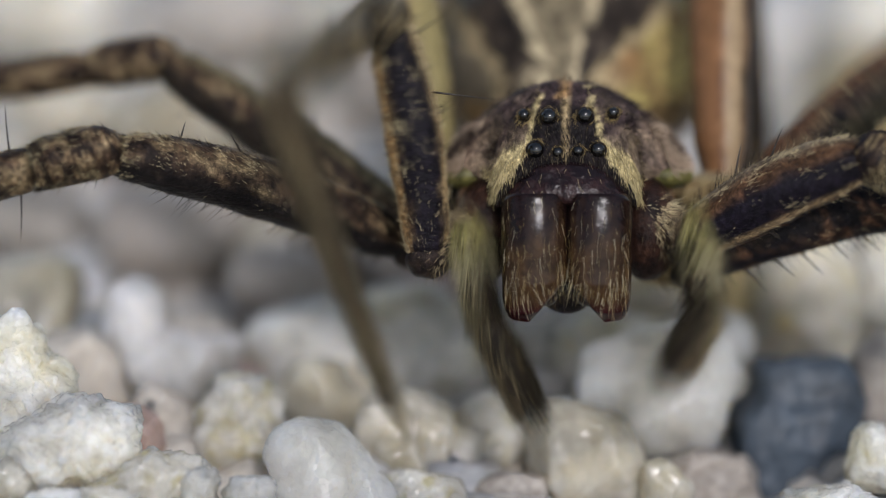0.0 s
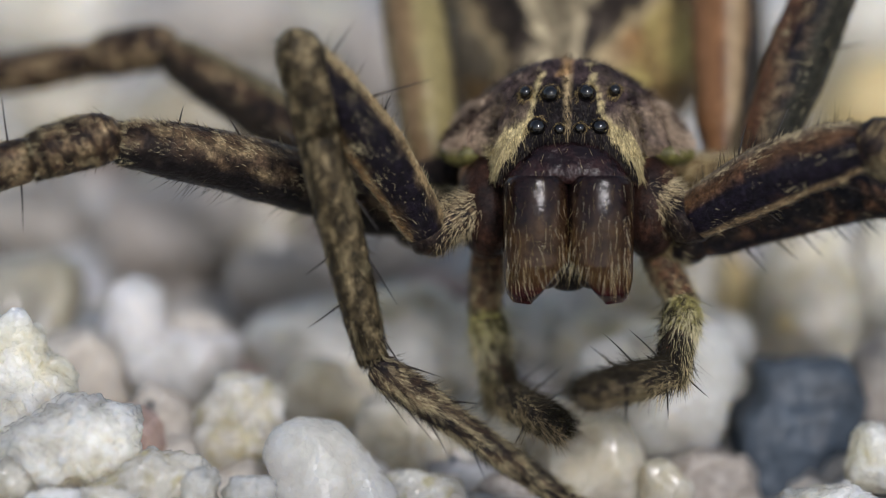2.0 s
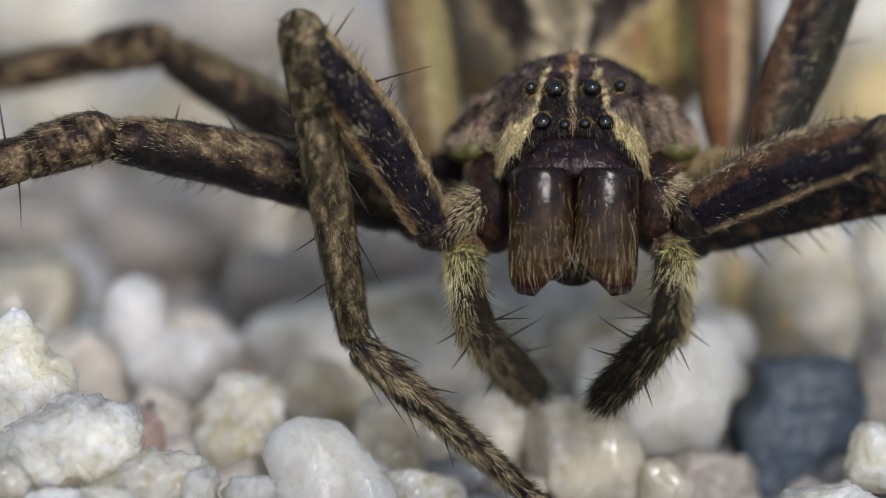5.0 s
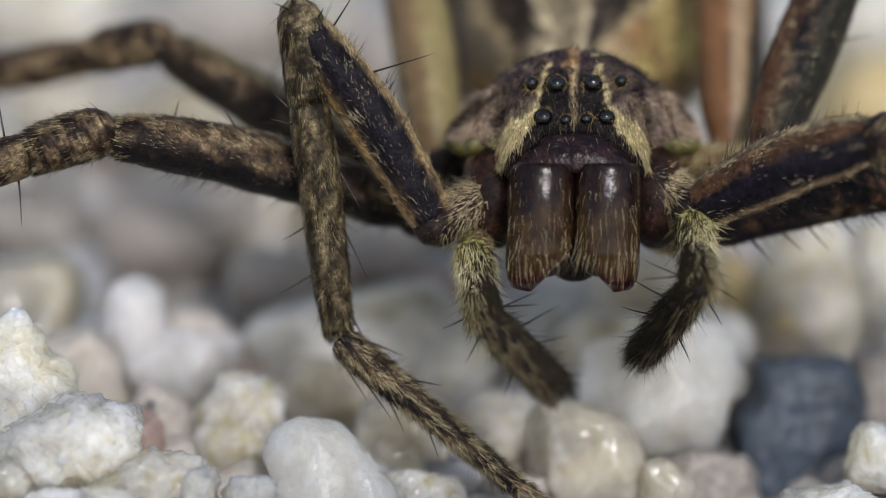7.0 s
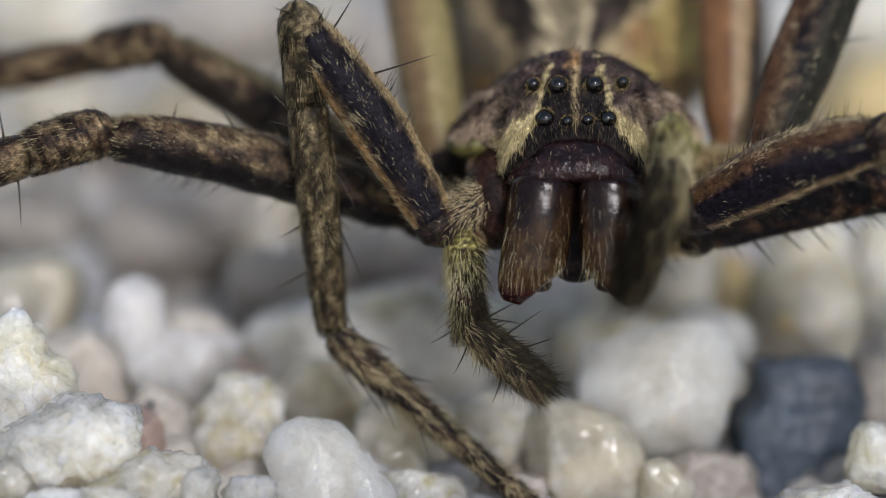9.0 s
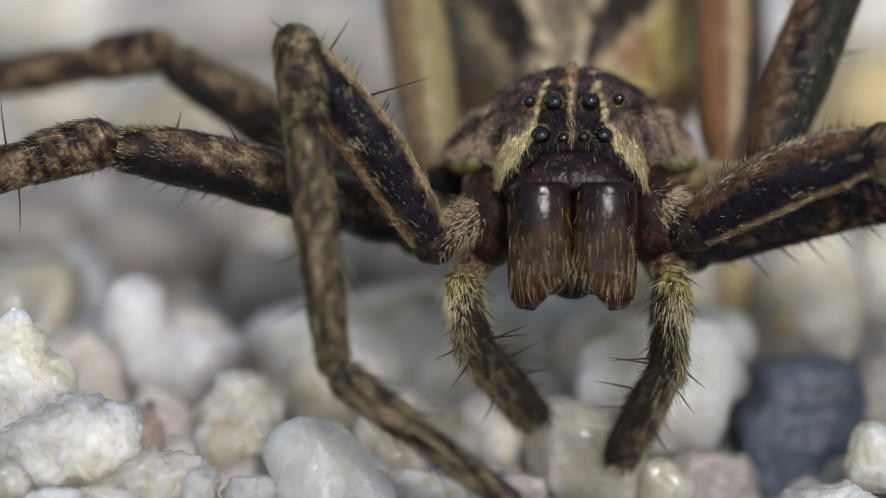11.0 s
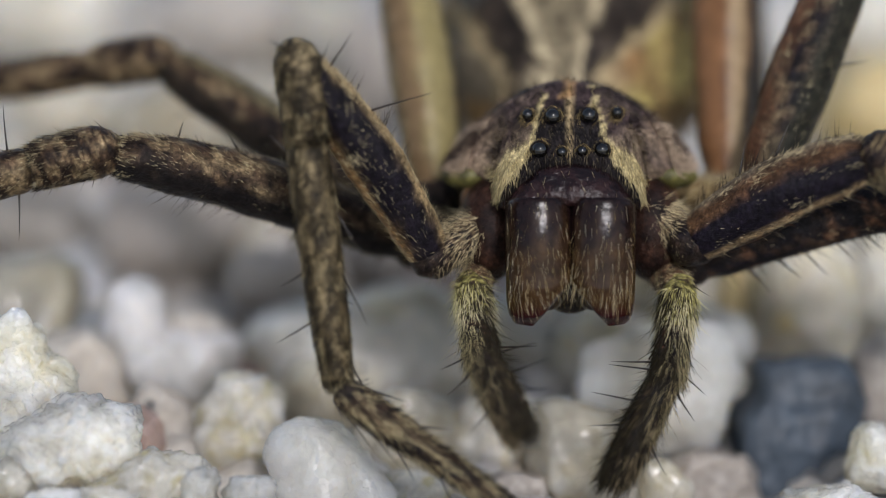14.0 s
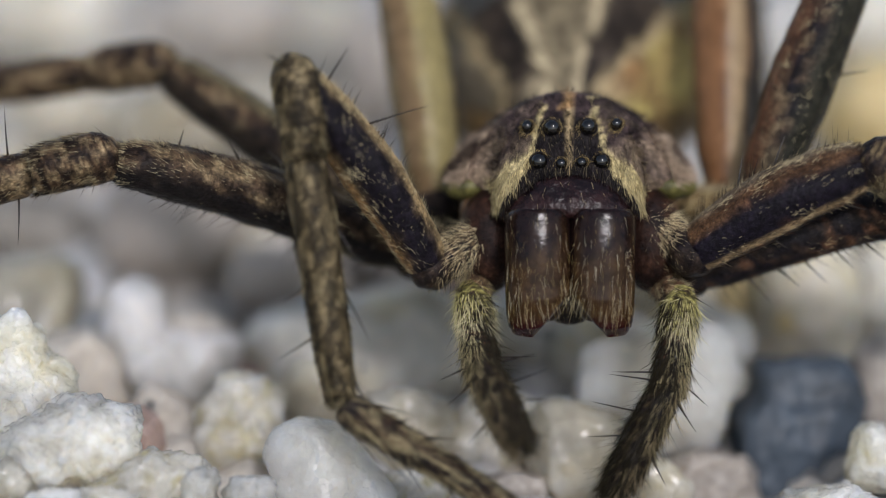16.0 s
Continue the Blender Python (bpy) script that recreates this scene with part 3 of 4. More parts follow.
# Legs: joints on the plan grid with their depth: hip, knee, ankle, foot.
LEGS = {
    "left_first": [(768, 436, 0.4), (532, 78, -1.0), (605, 660, -0.8), (1085, 1060, -1.6)],
    "left_second": [(742, 418, 2.2), (180, 258, 0.1), (-330, 382, -0.3), (-640, 800, 0.2)],
    "left_third": [(742, 394, 2.6), (280, 95, 4.4), (-200, 168, 7.0), (-560, 500, 8.0)],
    "left_fourth": [(778, 335, 3.4), (700, -150, 5.4), (735, 110, 13.0), (765, 300, 18.0)],
    "right_first": [(1228, 408, 0.5), (1552, 262, -1.0), (1960, 560, -2.0), (2050, 930, -2.0)],
    "right_second": [(1226, 452, 1.3), (1660, 345, 1.2), (2080, 420, 1.6), (2200, 800, 1.8)],
    "right_third": [(1345, 330, 1.6), (1535, -160, 2.4), (1900, 60, 7.0), (2100, 420, 9.0)],
    "right_fourth": [(1290, 330, 3.0), (1290, -330, 5.6), (1345, 340, 12.5), (1420, 330, 17.5)],
}
SEGMENTS = {}
FUZZ = {"left_first": 8000, "left_second": 8000, "right_first": 8500, "right_second": 6000, "right_third": 3500}


def build_leg(name, joints, seed):
    pts = [loc(*j) for j in joints]
    fuzz = FUZZ.get(name, 900)
    first = name.endswith("first")
    style = {"left_fourth": "straw", "right_fourth": "copper", "right_first": "dusky", "right_second": "dusky", "right_third": "bark", "left_second": "drab", "left_third": "drab"}.get(name, "mottled")
    lower = {"right_fourth": "olive", "left_first": "moss", "left_second": "drab", "left_third": "drab"}.get(name, "mottled")
    thick = {"left_first": 1.0, "right_first": 1.16, "left_second": 1.08, "left_third": 1.1, "left_fourth": 1.2, "right_third": 1.18, "right_fourth": 1.22, "right_second": 0.98}[name]
    stripe = None
    if name == "left_first":
        stripe = [(radians(95), 1.05, (0.008, 0.006, 0.010)), (radians(174), 0.72, (0.34, 0.24, 0.12)), (radians(14), 0.62, (0.30, 0.18, 0.075))]
    if name == "right_first":
        stripe = [(radians(105), 0.95, (0.008, 0.006, 0.011)), (radians(42), 0.55, (0.095, 0.050, 0.025)), (radians(152), 0.16, (0.34, 0.24, 0.13)), (radians(10), 0.5, (0.19, 0.145, 0.095))]
    if name == "right_third":
        stripe = [(radians(10), 0.8, (0.12, 0.055, 0.028)), (radians(125), 0.8, (0.022, 0.021, 0.014))]
    # pale streak paints in a highlight; dark edge stands for a darker leg beside it
    if name == "right_fourth":
        stripe = [(radians(0), 0.5, (0.17, 0.11, 0.06)), (radians(50), 0.8, (0.215, 0.105, 0.047)), (radians(108), 0.3, (0.36, 0.26, 0.15)), (radians(160), 0.75, (0.026, 0.018, 0.012))]
    if name == "left_fourth":
        stripe = [(radians(10), 0.5, (0.07, 0.06, 0.025)), (radians(65), 0.6, (0.19, 0.125, 0.065)), (radians(130), 0.85, (0.28, 0.23, 0.10))]
    if name == "left_second":
        stripe = [(radians(35), 1.0, (0.010, 0.008, 0.008))]
    if name == "left_third":
        stripe = [(radians(45), 0.9, (0.022, 0.016, 0.011)), (radians(150), 0.5, (0.13, 0.105, 0.055))]
    sp_f = {"left_first": [(0.66, 175, 1.27, 107), (0.90, 180, 0.8, 67), (0.96, 140, 0.4, 75), (0.55, 200, 0.35, 55)],
            "left_second": [(0.80, 180, 0.36, 85), (0.62, 165, 0.5, 40), (0.42, 200, 0.5, 60)],
            "right_first": [(0.78, 170, 0.5, 40), (0.94, 160, 0.4, 55), (0.4, 170, 0.3, 60), (0.35, 350, 0.7, 55), (0.55, 345, 0.7, 50)],
            "left_third": [(0.62, 175, 0.75, 95), (0.8, 20, 0.5, 60), (0.45, 170, 0.4, 60)],
            "right_second": [(0.22, 178, 0.7, 62), (0.34, 170, 0.6, 55), (0.45, 182, 0.65, 60), (0.58, 175, 0.5, 60), (0.7, 178, 0.5, 55)]}.get(name, [(0.5, 170, 0.6, 60), (0.75, 20, 0.6, 60)])
    sp_t = {"left_first": [(0.30, 15, 0.9, 25), (0.55, 8, 1.1, 20), (0.72, 175, 0.8, 65), (0.52, 170, 0.55, 65), (0.10, 150, 0.5, 110), (0.04, 180, 0.5, 140), (0.9, 5, 0.9, 20)],
            "left_second": [(0.10, 180, 0.95, 95), (0.09, 0, 0.95, 80), (0.5, 175, 0.8, 60), (0.6, 5, 0.8, 60)]}.get(name, [(0.4, 170, 0.8, 60), (0.5, 10, 0.8, 60)])
    t = thick
    femur = segment("femur", pts[0], pts[1], [(0, 0.44 * t if first else 0.36 * t), (0.12, 0.50 * t), (0.45, 0.58 * t), (0.8, 0.53 * t), (0.95, 0.46 * t), (1, 0.36 * t)], style, seed, int(fuzz * 1.5), 0.15, bow=0.24 if "second" in name else 0.14 if first else 0.05, spines=sp_f, stripe=stripe, shag=0.05, fringe={"left_second": (5, 42), "right_second": (178, 55), "left_first": (175, 24), "right_first": (5, 36)}.get(name))
    axis = pts[2] - pts[1]
    mid = pts[1] + axis * 0.24
    patella = segment("patella", pts[1] - axis * 0.07, mid + axis * 0.015, [(0, 0.45 * t), (0.14, 0.48 * t), (0.7, 0.47 * t), (1, 0.41 * t)], lower, seed + 1, fuzz // 2, 0.24, bow=0.05, cap=0.20, spines=[(0.1, 120, 0.5, 110)] if first else [])
    tibia = segment("tibia", mid, pts[2], [(0, 0.40 * t), (0.2, 0.44 * t), (0.7, 0.38 * t), (1, 0.31 * t)], lower, seed + 2, fuzz, 0.22, spines=sp_t, bands=0.05)
    axis3 = pts[3] - pts[2]
    toe = pts[2] + axis3 * 0.68
    meta = segment("metatarsus", pts[2] - axis3 * 0.012, toe, [(0, 0.30 * t), (0.1, 0.33 * t), (0.6, 0.25 * t), (1, 0.20 * t)], "bark" if first else lower, seed + 3, fuzz, 0.26, lay=0.65, spines=[(0.08, 180, 1.0, 16), (0.10, 0, 0.9, 18), (0.34, 180, 0.8, 24), (0.36, 10, 0.7, 30), (0.55, 175, 0.7, 28), (0.18, 150, 1.2, 14)], shag=0.05)
    tarsus = segment("tarsus", toe - axis3 * 0.01, pts[3], [(0, 0.20 * t), (0.5, 0.18 * t), (1, 0.12 * t)], "bark" if first else lower, seed + 4, fuzz // 2, 0.22, lay=0.6)
    # the joint that stays on the body
    hub = loc(1012 + (joints[0][0] - 1012) * 0.62, joints[0][1] - (62 if first else 4), joints[0][2] + 0.5)
    # right coxae behind the first take a paler look: brighter light painted in
    segment("coxa", hub, pts[0] + (pts[0] - hub) * 0.04, [(0, 0.34), (0.5, 0.42), (1, 0.36)], "bark" if first else "straw" if name.startswith("right") else "mottled", seed + 5, 1500 if first else 900, 0.34, lay=0.55, shag=0.15, bold=(0.55, radians(90), (0.74, 0.62, 0.38), (0.52, 0.42, 0.25)) if first else None)
    ball("trochanter", pts[0], [0.44 * t, 0.44 * t, 0.44 * t], CUTICLE, lambda p: mix(DARK, UMBER, 0.4 + nz(p, 4)), turn=VIEW, seed=seed, rough=0.1)
    SEGMENTS[name] = [(femur, pts[0], 0, 1), (patella, pts[1] - axis * 0.07, 1, 2), (tibia, mid, 1, 2), (meta, pts[2] - axis3 * 0.012, 2, 3), (tarsus, toe - axis3 * 0.01, 2, 3)]


# Palps: base, knee, wrist, tip on the plan grid in the resting stance.
PALPS = {
    "left_palp": [(874, 432, 1.9), (836, 488, 0.45), (854, 612, -0.55), (925, 752, -2.0)],
    "right_palp": [(1150, 432, 1.9), (1202, 496, 0.3), (1178, 636, -0.5), (1082, 842, -0.4)],
}


def build_palp(name, joints, seed):
    pts = [loc(*j) for j in joints]
    flip = 0 if name == "left_palp" else 180
    outer = radians(180 - flip)
    femur = segment("palp_femur", pts[0], pts[1], [(0, 0.28), (0.4, 0.36), (1, 0.32)], "rust", seed, 1400, 0.3)
    axis = pts[2] - pts[1]
    mid = pts[1] + axis * 0.48
    pat = segment("palp_patella", pts[1] - axis * 0.18, mid + axis * 0.05, [(0, 0.24), (0.35, 0.36), (0.8, 0.35), (1, 0.30)], "green", seed + 1, 1900, 0.46, lay=0.80, shag=0.03, bold=(0.52, outer, (0.50, 0.46, 0.15), (0.80, 0.72, 0.46)), label="greenish-yellow hairy joint")
    tib = segment("palp_tibia", mid, pts[2] + axis * 0.05, [(0, 0.30), (0.4, 0.33), (1, 0.31)], "dusky", seed + 2, 2000, 0.46, lay=0.80, stripe=[(outer, 0.8, (0.16, 0.13, 0.06))], bold=(0.15, outer, (0.78, 0.70, 0.40), (0.60, 0.50, 0.28)), spines=[(0.75, flip + 5, 0.85, 80), (0.5, 90, 0.5, 60), (0.9, flip + 170, 0.6, 60)])
    axis3 = pts[3] - pts[2]
    tar = segment("palp_tarsus", pts[2] - axis3 * 0.04, pts[3], [(0, 0.30), (0.3, 0.34), (0.7, 0.34), (0.92, 0.30), (1, 0.24)], "mottled", seed + 3, 3400, 0.42, lay=0.74, shag=0.06, bold=(0.15, outer, (0.60, 0.50, 0.28), (0.26, 0.20, 0.12)), stripe=[(outer, 0.5, (0.20, 0.15, 0.07)), (radians(90), 0.6, (0.014, 0.011, 0.010))],
                  spines=[(0.08, flip + 5, 0.9, 70), (0.35, flip + 8, 0.9, 75), (0.15, flip + 175, 0.7, 60), (0.6, flip + 178, 0.65, 55), (0.55, flip + 2, 0.7, 60)])
    SEGMENTS[name] = [(femur, pts[0], 0, 1), (pat, pts[1] - axis * 0.18, 1, 2), (tib, mid, 1, 2), (tar, pts[2] - axis3 * 0.04, 2, 3)]


build_carapace()
build_eyes()
build_jaws()
build_abdomen()
for k, (leg_name, leg_joints) in enumerate(LEGS.items()):
    build_leg(leg_name, leg_joints, 20 + 10 * k)
for k, (palp_name, palp_joints) in enumerate(PALPS.items()):
    build_palp(palp_name, palp_joints, 120 + 10 * k)


# ---- gravel ----
def ground_height(x, y):
    hollow = math.exp(-((x / MM - 2.6) ** 2 + (y / MM - 0.4) ** 2) / 9)
    return (-0.28 - 1.4 * hollow + 0.22 * noise.noise(Vector((x, y, 0)) / (6 * MM))) * MM


def build_ground():
    xs = sorted({round(s * (i / 40) ** 2.6 * 60, 3) for i in range(41) for s in (-1, 1)} | {i * 0.5 for i in range(-30, 31)})
    ys = xs
    verts = [Vector((x * MM, y * MM + 0.010, 0)) for y in ys for x in xs]
    for v in verts:
        v.z = ground_height(v.x, v.y)
        if abs(v.x) > 0.059 or abs(v.y - 0.010) > 0.059:
            v.x, v.y = v.x * 900, v.y * 900
    n = len(xs)
    faces = [(i * n + j, i * n + j + 1, (i + 1) * n + j + 1, (i + 1) * n + j) for i in range(len(ys) - 1) for j in range(n - 1)]
    ob = new("ground", raw_mesh("ground", verts, faces, SAND))
    tagged(ob, "coarse pale brown sand under the gravel", "ground", kind="structure")


def stone_mesh(seed, rough=0.3, cuts=9, level=4):
    """A broken pebble of unit radius: a ball chopped by planes, then roughened."""
    rnd = random.Random(seed)
    bm = bmesh.new()
    bmesh.ops.create_icosphere(bm, subdivisions=level, radius=1)
    planes = [(Vector([rnd.gauss(0, 1) for _ in range(3)]).normalized(), rnd.uniform(0.58, 0.92)) for _ in range(cuts)]
    off = Vector([rnd.uniform(0, 50) for _ in range(3)])
    for v in bm.verts:
        p = v.co.copy()
        for q, h in planes:
            p -= q * (max(0.0, p.dot(q) - h) * 0.78)
        k = 1 + rough * 0.5 * noise.noise(v.co * 1.3 + off) + rough * 0.16 * noise.noise(v.co * 3.1 + off) + rough * 0.06 * noise.noise(v.co * 7 + off)
        k += rough * 0.40 * (0.55 - noise.voronoi(v.co * 1.9 + off)[0][0]) + rough * 0.08 * (0.4 - noise.voronoi(v.co * 5.5 + off)[0][0])
        v.co = p * k
    me = bpy.data.meshes.new("stone")
    bm.to_mesh(me)
    bm.free()
    me.polygons.foreach_set("use_smooth", [True] * len(me.polygons))
    return me


STONE_WORDS = {"white_quartz": "rough sugary white quartz grain lying in the gravel", "milky_quartz": "smooth translucent milky quartz pebble in the gravel",
               "clear_quartz": "rounded cloudy translucent quartz pebble in the gravel",
               "cream_stone": "cream coloured rounded pebble in the gravel", "beige_stone": "dull beige pebble half sunk in gravel",
               "smoky_quartz": "dull translucent greyish quartz pebble in the gravel", "taupe_stone": "greyish brown pebble in the gravel", "rose_stone": "pinkish brown pebble between white grains", "ochre_stone": "yellow ochre pebble in the gravel", "blue_grey_stone": "dark blue-grey angular stone with rough faces"}


def stone(place, size, turn, mat, me, group="loose gravel stones"):
    ob = new("gravel_stone", me)
    ob.matrix_world = Matrix.Translation(place) @ Euler(turn).to_matrix().to_4x4() @ Matrix.Diagonal((*size, 1))
    if not me.materials:
        me.materials.append(mat)
    return tagged(ob, STONE_WORDS[mat.name], "stone", group)


# Stones that stand out: depth, kind, roughness, then the lumps that make up each one: u, v, half width, half height.
KEY_STONES = [
    (0.6, QUARTZ, 0.50, [(35, 622, 50, 70), (62, 690, 74, 62), (10, 725, 72, 72), (102, 672, 30, 30)]),
    (-0.3, QUARTZ, 0.55, [(118, 785, 108, 80), (130, 732, 46, 40), (192, 778, 60, 56), (212, 735, 19, 21), (40, 812, 52, 46)]),
    (-0.9, SMOKY, 0.42, [(18, 846, 40, 44), (42, 862, 26, 28)]),
    (-0.8, CREAM, 0.48, [(262, 852, 60, 52), (330, 852, 50, 48), (215, 870, 52, 30)]),
    (-1.4, QUARTZ, 0.42, [(100, 884, 46, 20), (70, 890, 30, 20)]),
    (-1.3, CREAM, 0.42, [(178, 882, 50, 22), (215, 890, 40, 22)]),
    (-1.2, QUARTZ, 0.42, [(352, 866, 32, 34), (368, 848, 20, 22)]),
    (-1.0, QUARTZ, 0.38, [(430, 868, 36, 28), (460, 872, 28, 30)]),
    (0.6, CLEAR, 0.10, [(552, 826, 86, 88), (640, 852, 64, 52), (600, 900, 80, 40)]),
    (2.8, CREAM, 0.42, [(426, 708, 48, 50), (416, 775, 76, 66), (462, 762, 42, 70)]),
    (1.8, ROSE, 0.2, [(250, 775, 42, 52), (230, 750, 30, 36)]),
    (5.0, MILKY, 0.40, [(236, 560, 54, 72), (216, 632, 48, 66), (320, 652, 100, 56), (380, 640, 50, 46), (280, 620, 50, 40)]),
    (6.4, BEIGE, 0.2, [(335, 605, 64, 60), (380, 640, 50, 50)]),
    (6.2, SMOKY, 0.4, [(60, 545, 84, 88), (118, 495, 38, 50), (40, 610, 80, 70)]),
    (4.6, BEIGE, 0.22, [(130, 650, 62, 68), (170, 690, 60, 50)]),
    # a dull stone added where an olive-dark gap shows the ground
    (3.6, BEIGE, 0.25, [(300, 765, 48, 66), (270, 720, 40, 40)]),
    (4.4, SMOKY, 0.40, [(556, 690, 60, 60), (600, 730, 62, 50)]),
    (3.2, SMOKY, 0.42, [(718, 772, 88, 86), (800, 812, 66, 66), (690, 830, 70, 50)]),
    # lilac-grey stone, given a whiter kind to offset the spider's shade
    (6.6, QUARTZ, 0.16, [(560, 632, 132, 92), (700, 602, 112, 104), (790, 650, 96, 92)]),
    (3.9, CREAM, 0.3, [(885, 758, 84, 66), (860, 800, 70, 60)]),
    (3.6, CLEAR, 0.12, [(1135, 695, 120, 116), (1235, 645, 74, 78), (1200, 740, 80, 70)]),
    (2.5, SMOKY, 0.16, [(1044, 815, 94, 98), (985, 765, 52, 62), (1085, 850, 62, 62)]),
    (1.9, SMOKY, 0.25, [(1165, 858, 42, 50), (1190, 880, 40, 40)]),
    (1.8, TAUPE, 0.25, [(925, 872, 44, 40), (890, 885, 50, 40)]),
    (1.2, CREAM, 0.25, [(760, 885, 70, 52), (700, 880, 40, 40)]),
    (3.4, TAUPE, 0.36, [(1245, 850, 78, 60), (1196, 878, 60, 45), (1306, 884, 52, 46)]),
    (4.8, SMOKY, 0.2, [(1300, 705, 40, 58), (1285, 740, 36, 40)]),
    (6.0, QUARTZ, 0.2, [(1262, 606, 70, 62), (1230, 580, 40, 44)]),
    (4.4, SLATE, 0.34, [(1410, 698, 92, 66), (1472, 775, 56, 92), (1385, 815, 90, 92), (1326, 792, 42, 60)]),
    (0.6, QUARTZ, 0.4, [(1470, 898, 100, 40), (1420, 900, 60, 34)]),
    (1.4, QUARTZ, 0.38, [(1556, 812, 52, 62), (1530, 830, 34, 44)]),
    (4.6, TAUPE, 0.2, [(1555, 665, 52, 72), (1540, 720, 50, 50)]),
    # beige stone, given the cream kind to make up for the spider's shade
    (7.6, CREAM, 0.15, [(1432, 560, 96, 110), (1420, 460, 86, 90), (1440, 650, 90, 60)]),
    (8.5, QUARTZ, 0.2, [(1552, 505, 44, 78), (1560, 440, 50, 60)]),
    # added to fill a yellowish gap between the stones
    (9.0, OCHRE, 0.2, [(1305, 520, 34, 80), (1295, 590, 30, 50)]),
    (6.5, OCHRE, 0.2, [(1388, 572, 15, 17), (1396, 584, 12, 12)]),
    # these two take paler kinds to lift a patch shaded by the spider
    (8.0, QUARTZ, 0.18, [(905, 590, 116, 72), (960, 640, 90, 60)]),
    (6.6, CREAM, 0.18, [(1085, 610, 104, 62), (1040, 640, 70, 60)]),
    (9.6, CREAM, 0.2, [(1160, 520, 120, 74), (1230, 540, 80, 60)]),
    (9.4, TAUPE, 0.2, [(500, 500, 100, 66), (560, 520, 60, 50)]),
    (11.4, TAUPE, 0.2, [(690, 462, 88, 58), (640, 480, 60, 50)]),
    (9.0, ROSE, 0.2, [(775, 512, 56, 36), (740, 530, 40, 30)]),
    (12.0, TAUPE, 0.22, [(290, 425, 130, 90), (230, 380, 80, 60), (360, 400, 80, 70)]),
    (12.6, SMOKY, 0.2, [(440, 420, 90, 76), (480, 380, 70, 60)]),
    (13.0, BEIGE, 0.2, [(60, 395, 96, 74), (100, 350, 60, 50)]),
    (27.0, QUARTZ, 0.16, [(90, 30, 130, 110), (40, 60, 90, 90)]),
    (18.0, SMOKY, 0.2, [(300, 205, 112, 84), (360, 230, 80, 60)]),
    (19.0, CREAM, 0.2, [(130, 190, 76, 60), (60, 180, 60, 50)]),
    (20.0, SMOKY, 0.2, [(400, 215, 70, 60), (440, 190, 60, 50)]),
    (18.0, OCHRE, 0.16, [(1535, 195, 90, 96), (1500, 240, 60, 60)]),
    (26.0, QUARTZ, 0.16, [(1530, 40, 90, 80), (1560, 80, 60, 60)]),
    (26.0, BEIGE, 0.16, [(420, 40, 120, 80), (330, 60, 80, 60)]),
    (25.0, QUARTZ, 0.16, [(600, 30, 60, 60), (570, 60, 50, 50)]),
    (22.0, TAUPE, 0.16, [(650, 130, 44, 90), (640, 60, 36, 60)]),
    (22.0, TAUPE, 0.16, [(790, 180, 60, 120), (830, 90, 50, 90)]),
    (24.0, MILKY, 0.16, [(1370, 70, 50, 90), (1350, 140, 50, 70)]),
]


def lump_mesh(seed, lumps, rough, level, facets, square):
    """A stone of several lumps grown together: rows of centre and half sizes in mm; then flattened in facets and roughened."""
    rnd = random.Random(seed)
    bm = bmesh.new()
    bmesh.ops.create_icosphere(bm, subdivisions=level, radius=1)
    w = np.array([v.co for v in bm.verts])
    w /= np.linalg.norm(w, axis=1)[:, None]
    cs = np.array([r[:3] for r in lumps])
    hs = np.array([r[3:] for r in lumps])
    small = hs.min(axis=1)

    def inside(p):
        d = ((np.abs((p[:, None, :] - cs) / hs) ** square).sum(axis=2) ** (1 / square) - 1) * small
        soft = (0.12 if rough > 0.35 or rough < 0.11 else 0.22) * small.mean()
        return -soft * np.log(np.exp(-np.clip(d / soft, -40, 40)).sum(axis=1)) < 0

    far = np.zeros(len(w))
    top = float(np.linalg.norm(cs, axis=1).max() + hs.max()) * 1.1
    for t in np.linspace(0.0, top, 56):
        far = np.where(inside(w * t), t, far)
    step = top / 55
    for _ in range(6):
        step /= 2
        far = np.where(inside(w * (far + step)[:, None]), far + step, far)
    pts = w * far[:, None]
    for _ in range(facets):
        q = np.array([rnd.gauss(0, 1) for _ in range(3)])
        q /= np.linalg.norm(q)
        along = pts @ q
        over = np.maximum(0, along - along.max() * rnd.uniform(0.76, 0.93))
        pts -= np.outer(over * 0.9, q)
    # the stone keeps its full size across and in height
    for i in (0, 2):
        low, high = (cs - hs)[:, i].min(), (cs + hs)[:, i].max()
        a, b = pts[:, i].min(), pts[:, i].max()
        pts[:, i] = low + (pts[:, i] - a) * (high - low) / (b - a)
    off = Vector([rnd.uniform(0, 50) for _ in range(3)])
    size = float(hs.mean())
    for v, p in zip(bm.verts, pts):
        p = Vector(p)
        u = p / size
        k = (0.05 + rough * 0.3) * noise.noise(u * 1.5 + off) + (0.02 + rough * 0.16) * noise.noise(u * 3.4 + off)
        if rough > 0.3:
            # sugary broken faces: each cell a small plateau of its own, at three sizes
            for cells, high in ((1.5, 0.44), (3.4, 0.22), (8.0, 0.07)):
                c = noise.voronoi(u * cells + off)[1][0]
                k += rough * high * noise.noise(c * 7.3 + off) - rough * high * 0.15 * (c - u * cells - off).length
        else:
            k += rough * 0.12 * (0.5 - noise.voronoi(u * 3.5 + off)[0][0])
        v.co = (p + p.normalized() * (k * size)) * MM
    me = bpy.data.meshes.new("stone")
    bm.to_mesh(me)
    bm.free()
    me.polygons.foreach_set("use_smooth", [True] * len(me.polygons))
    return me


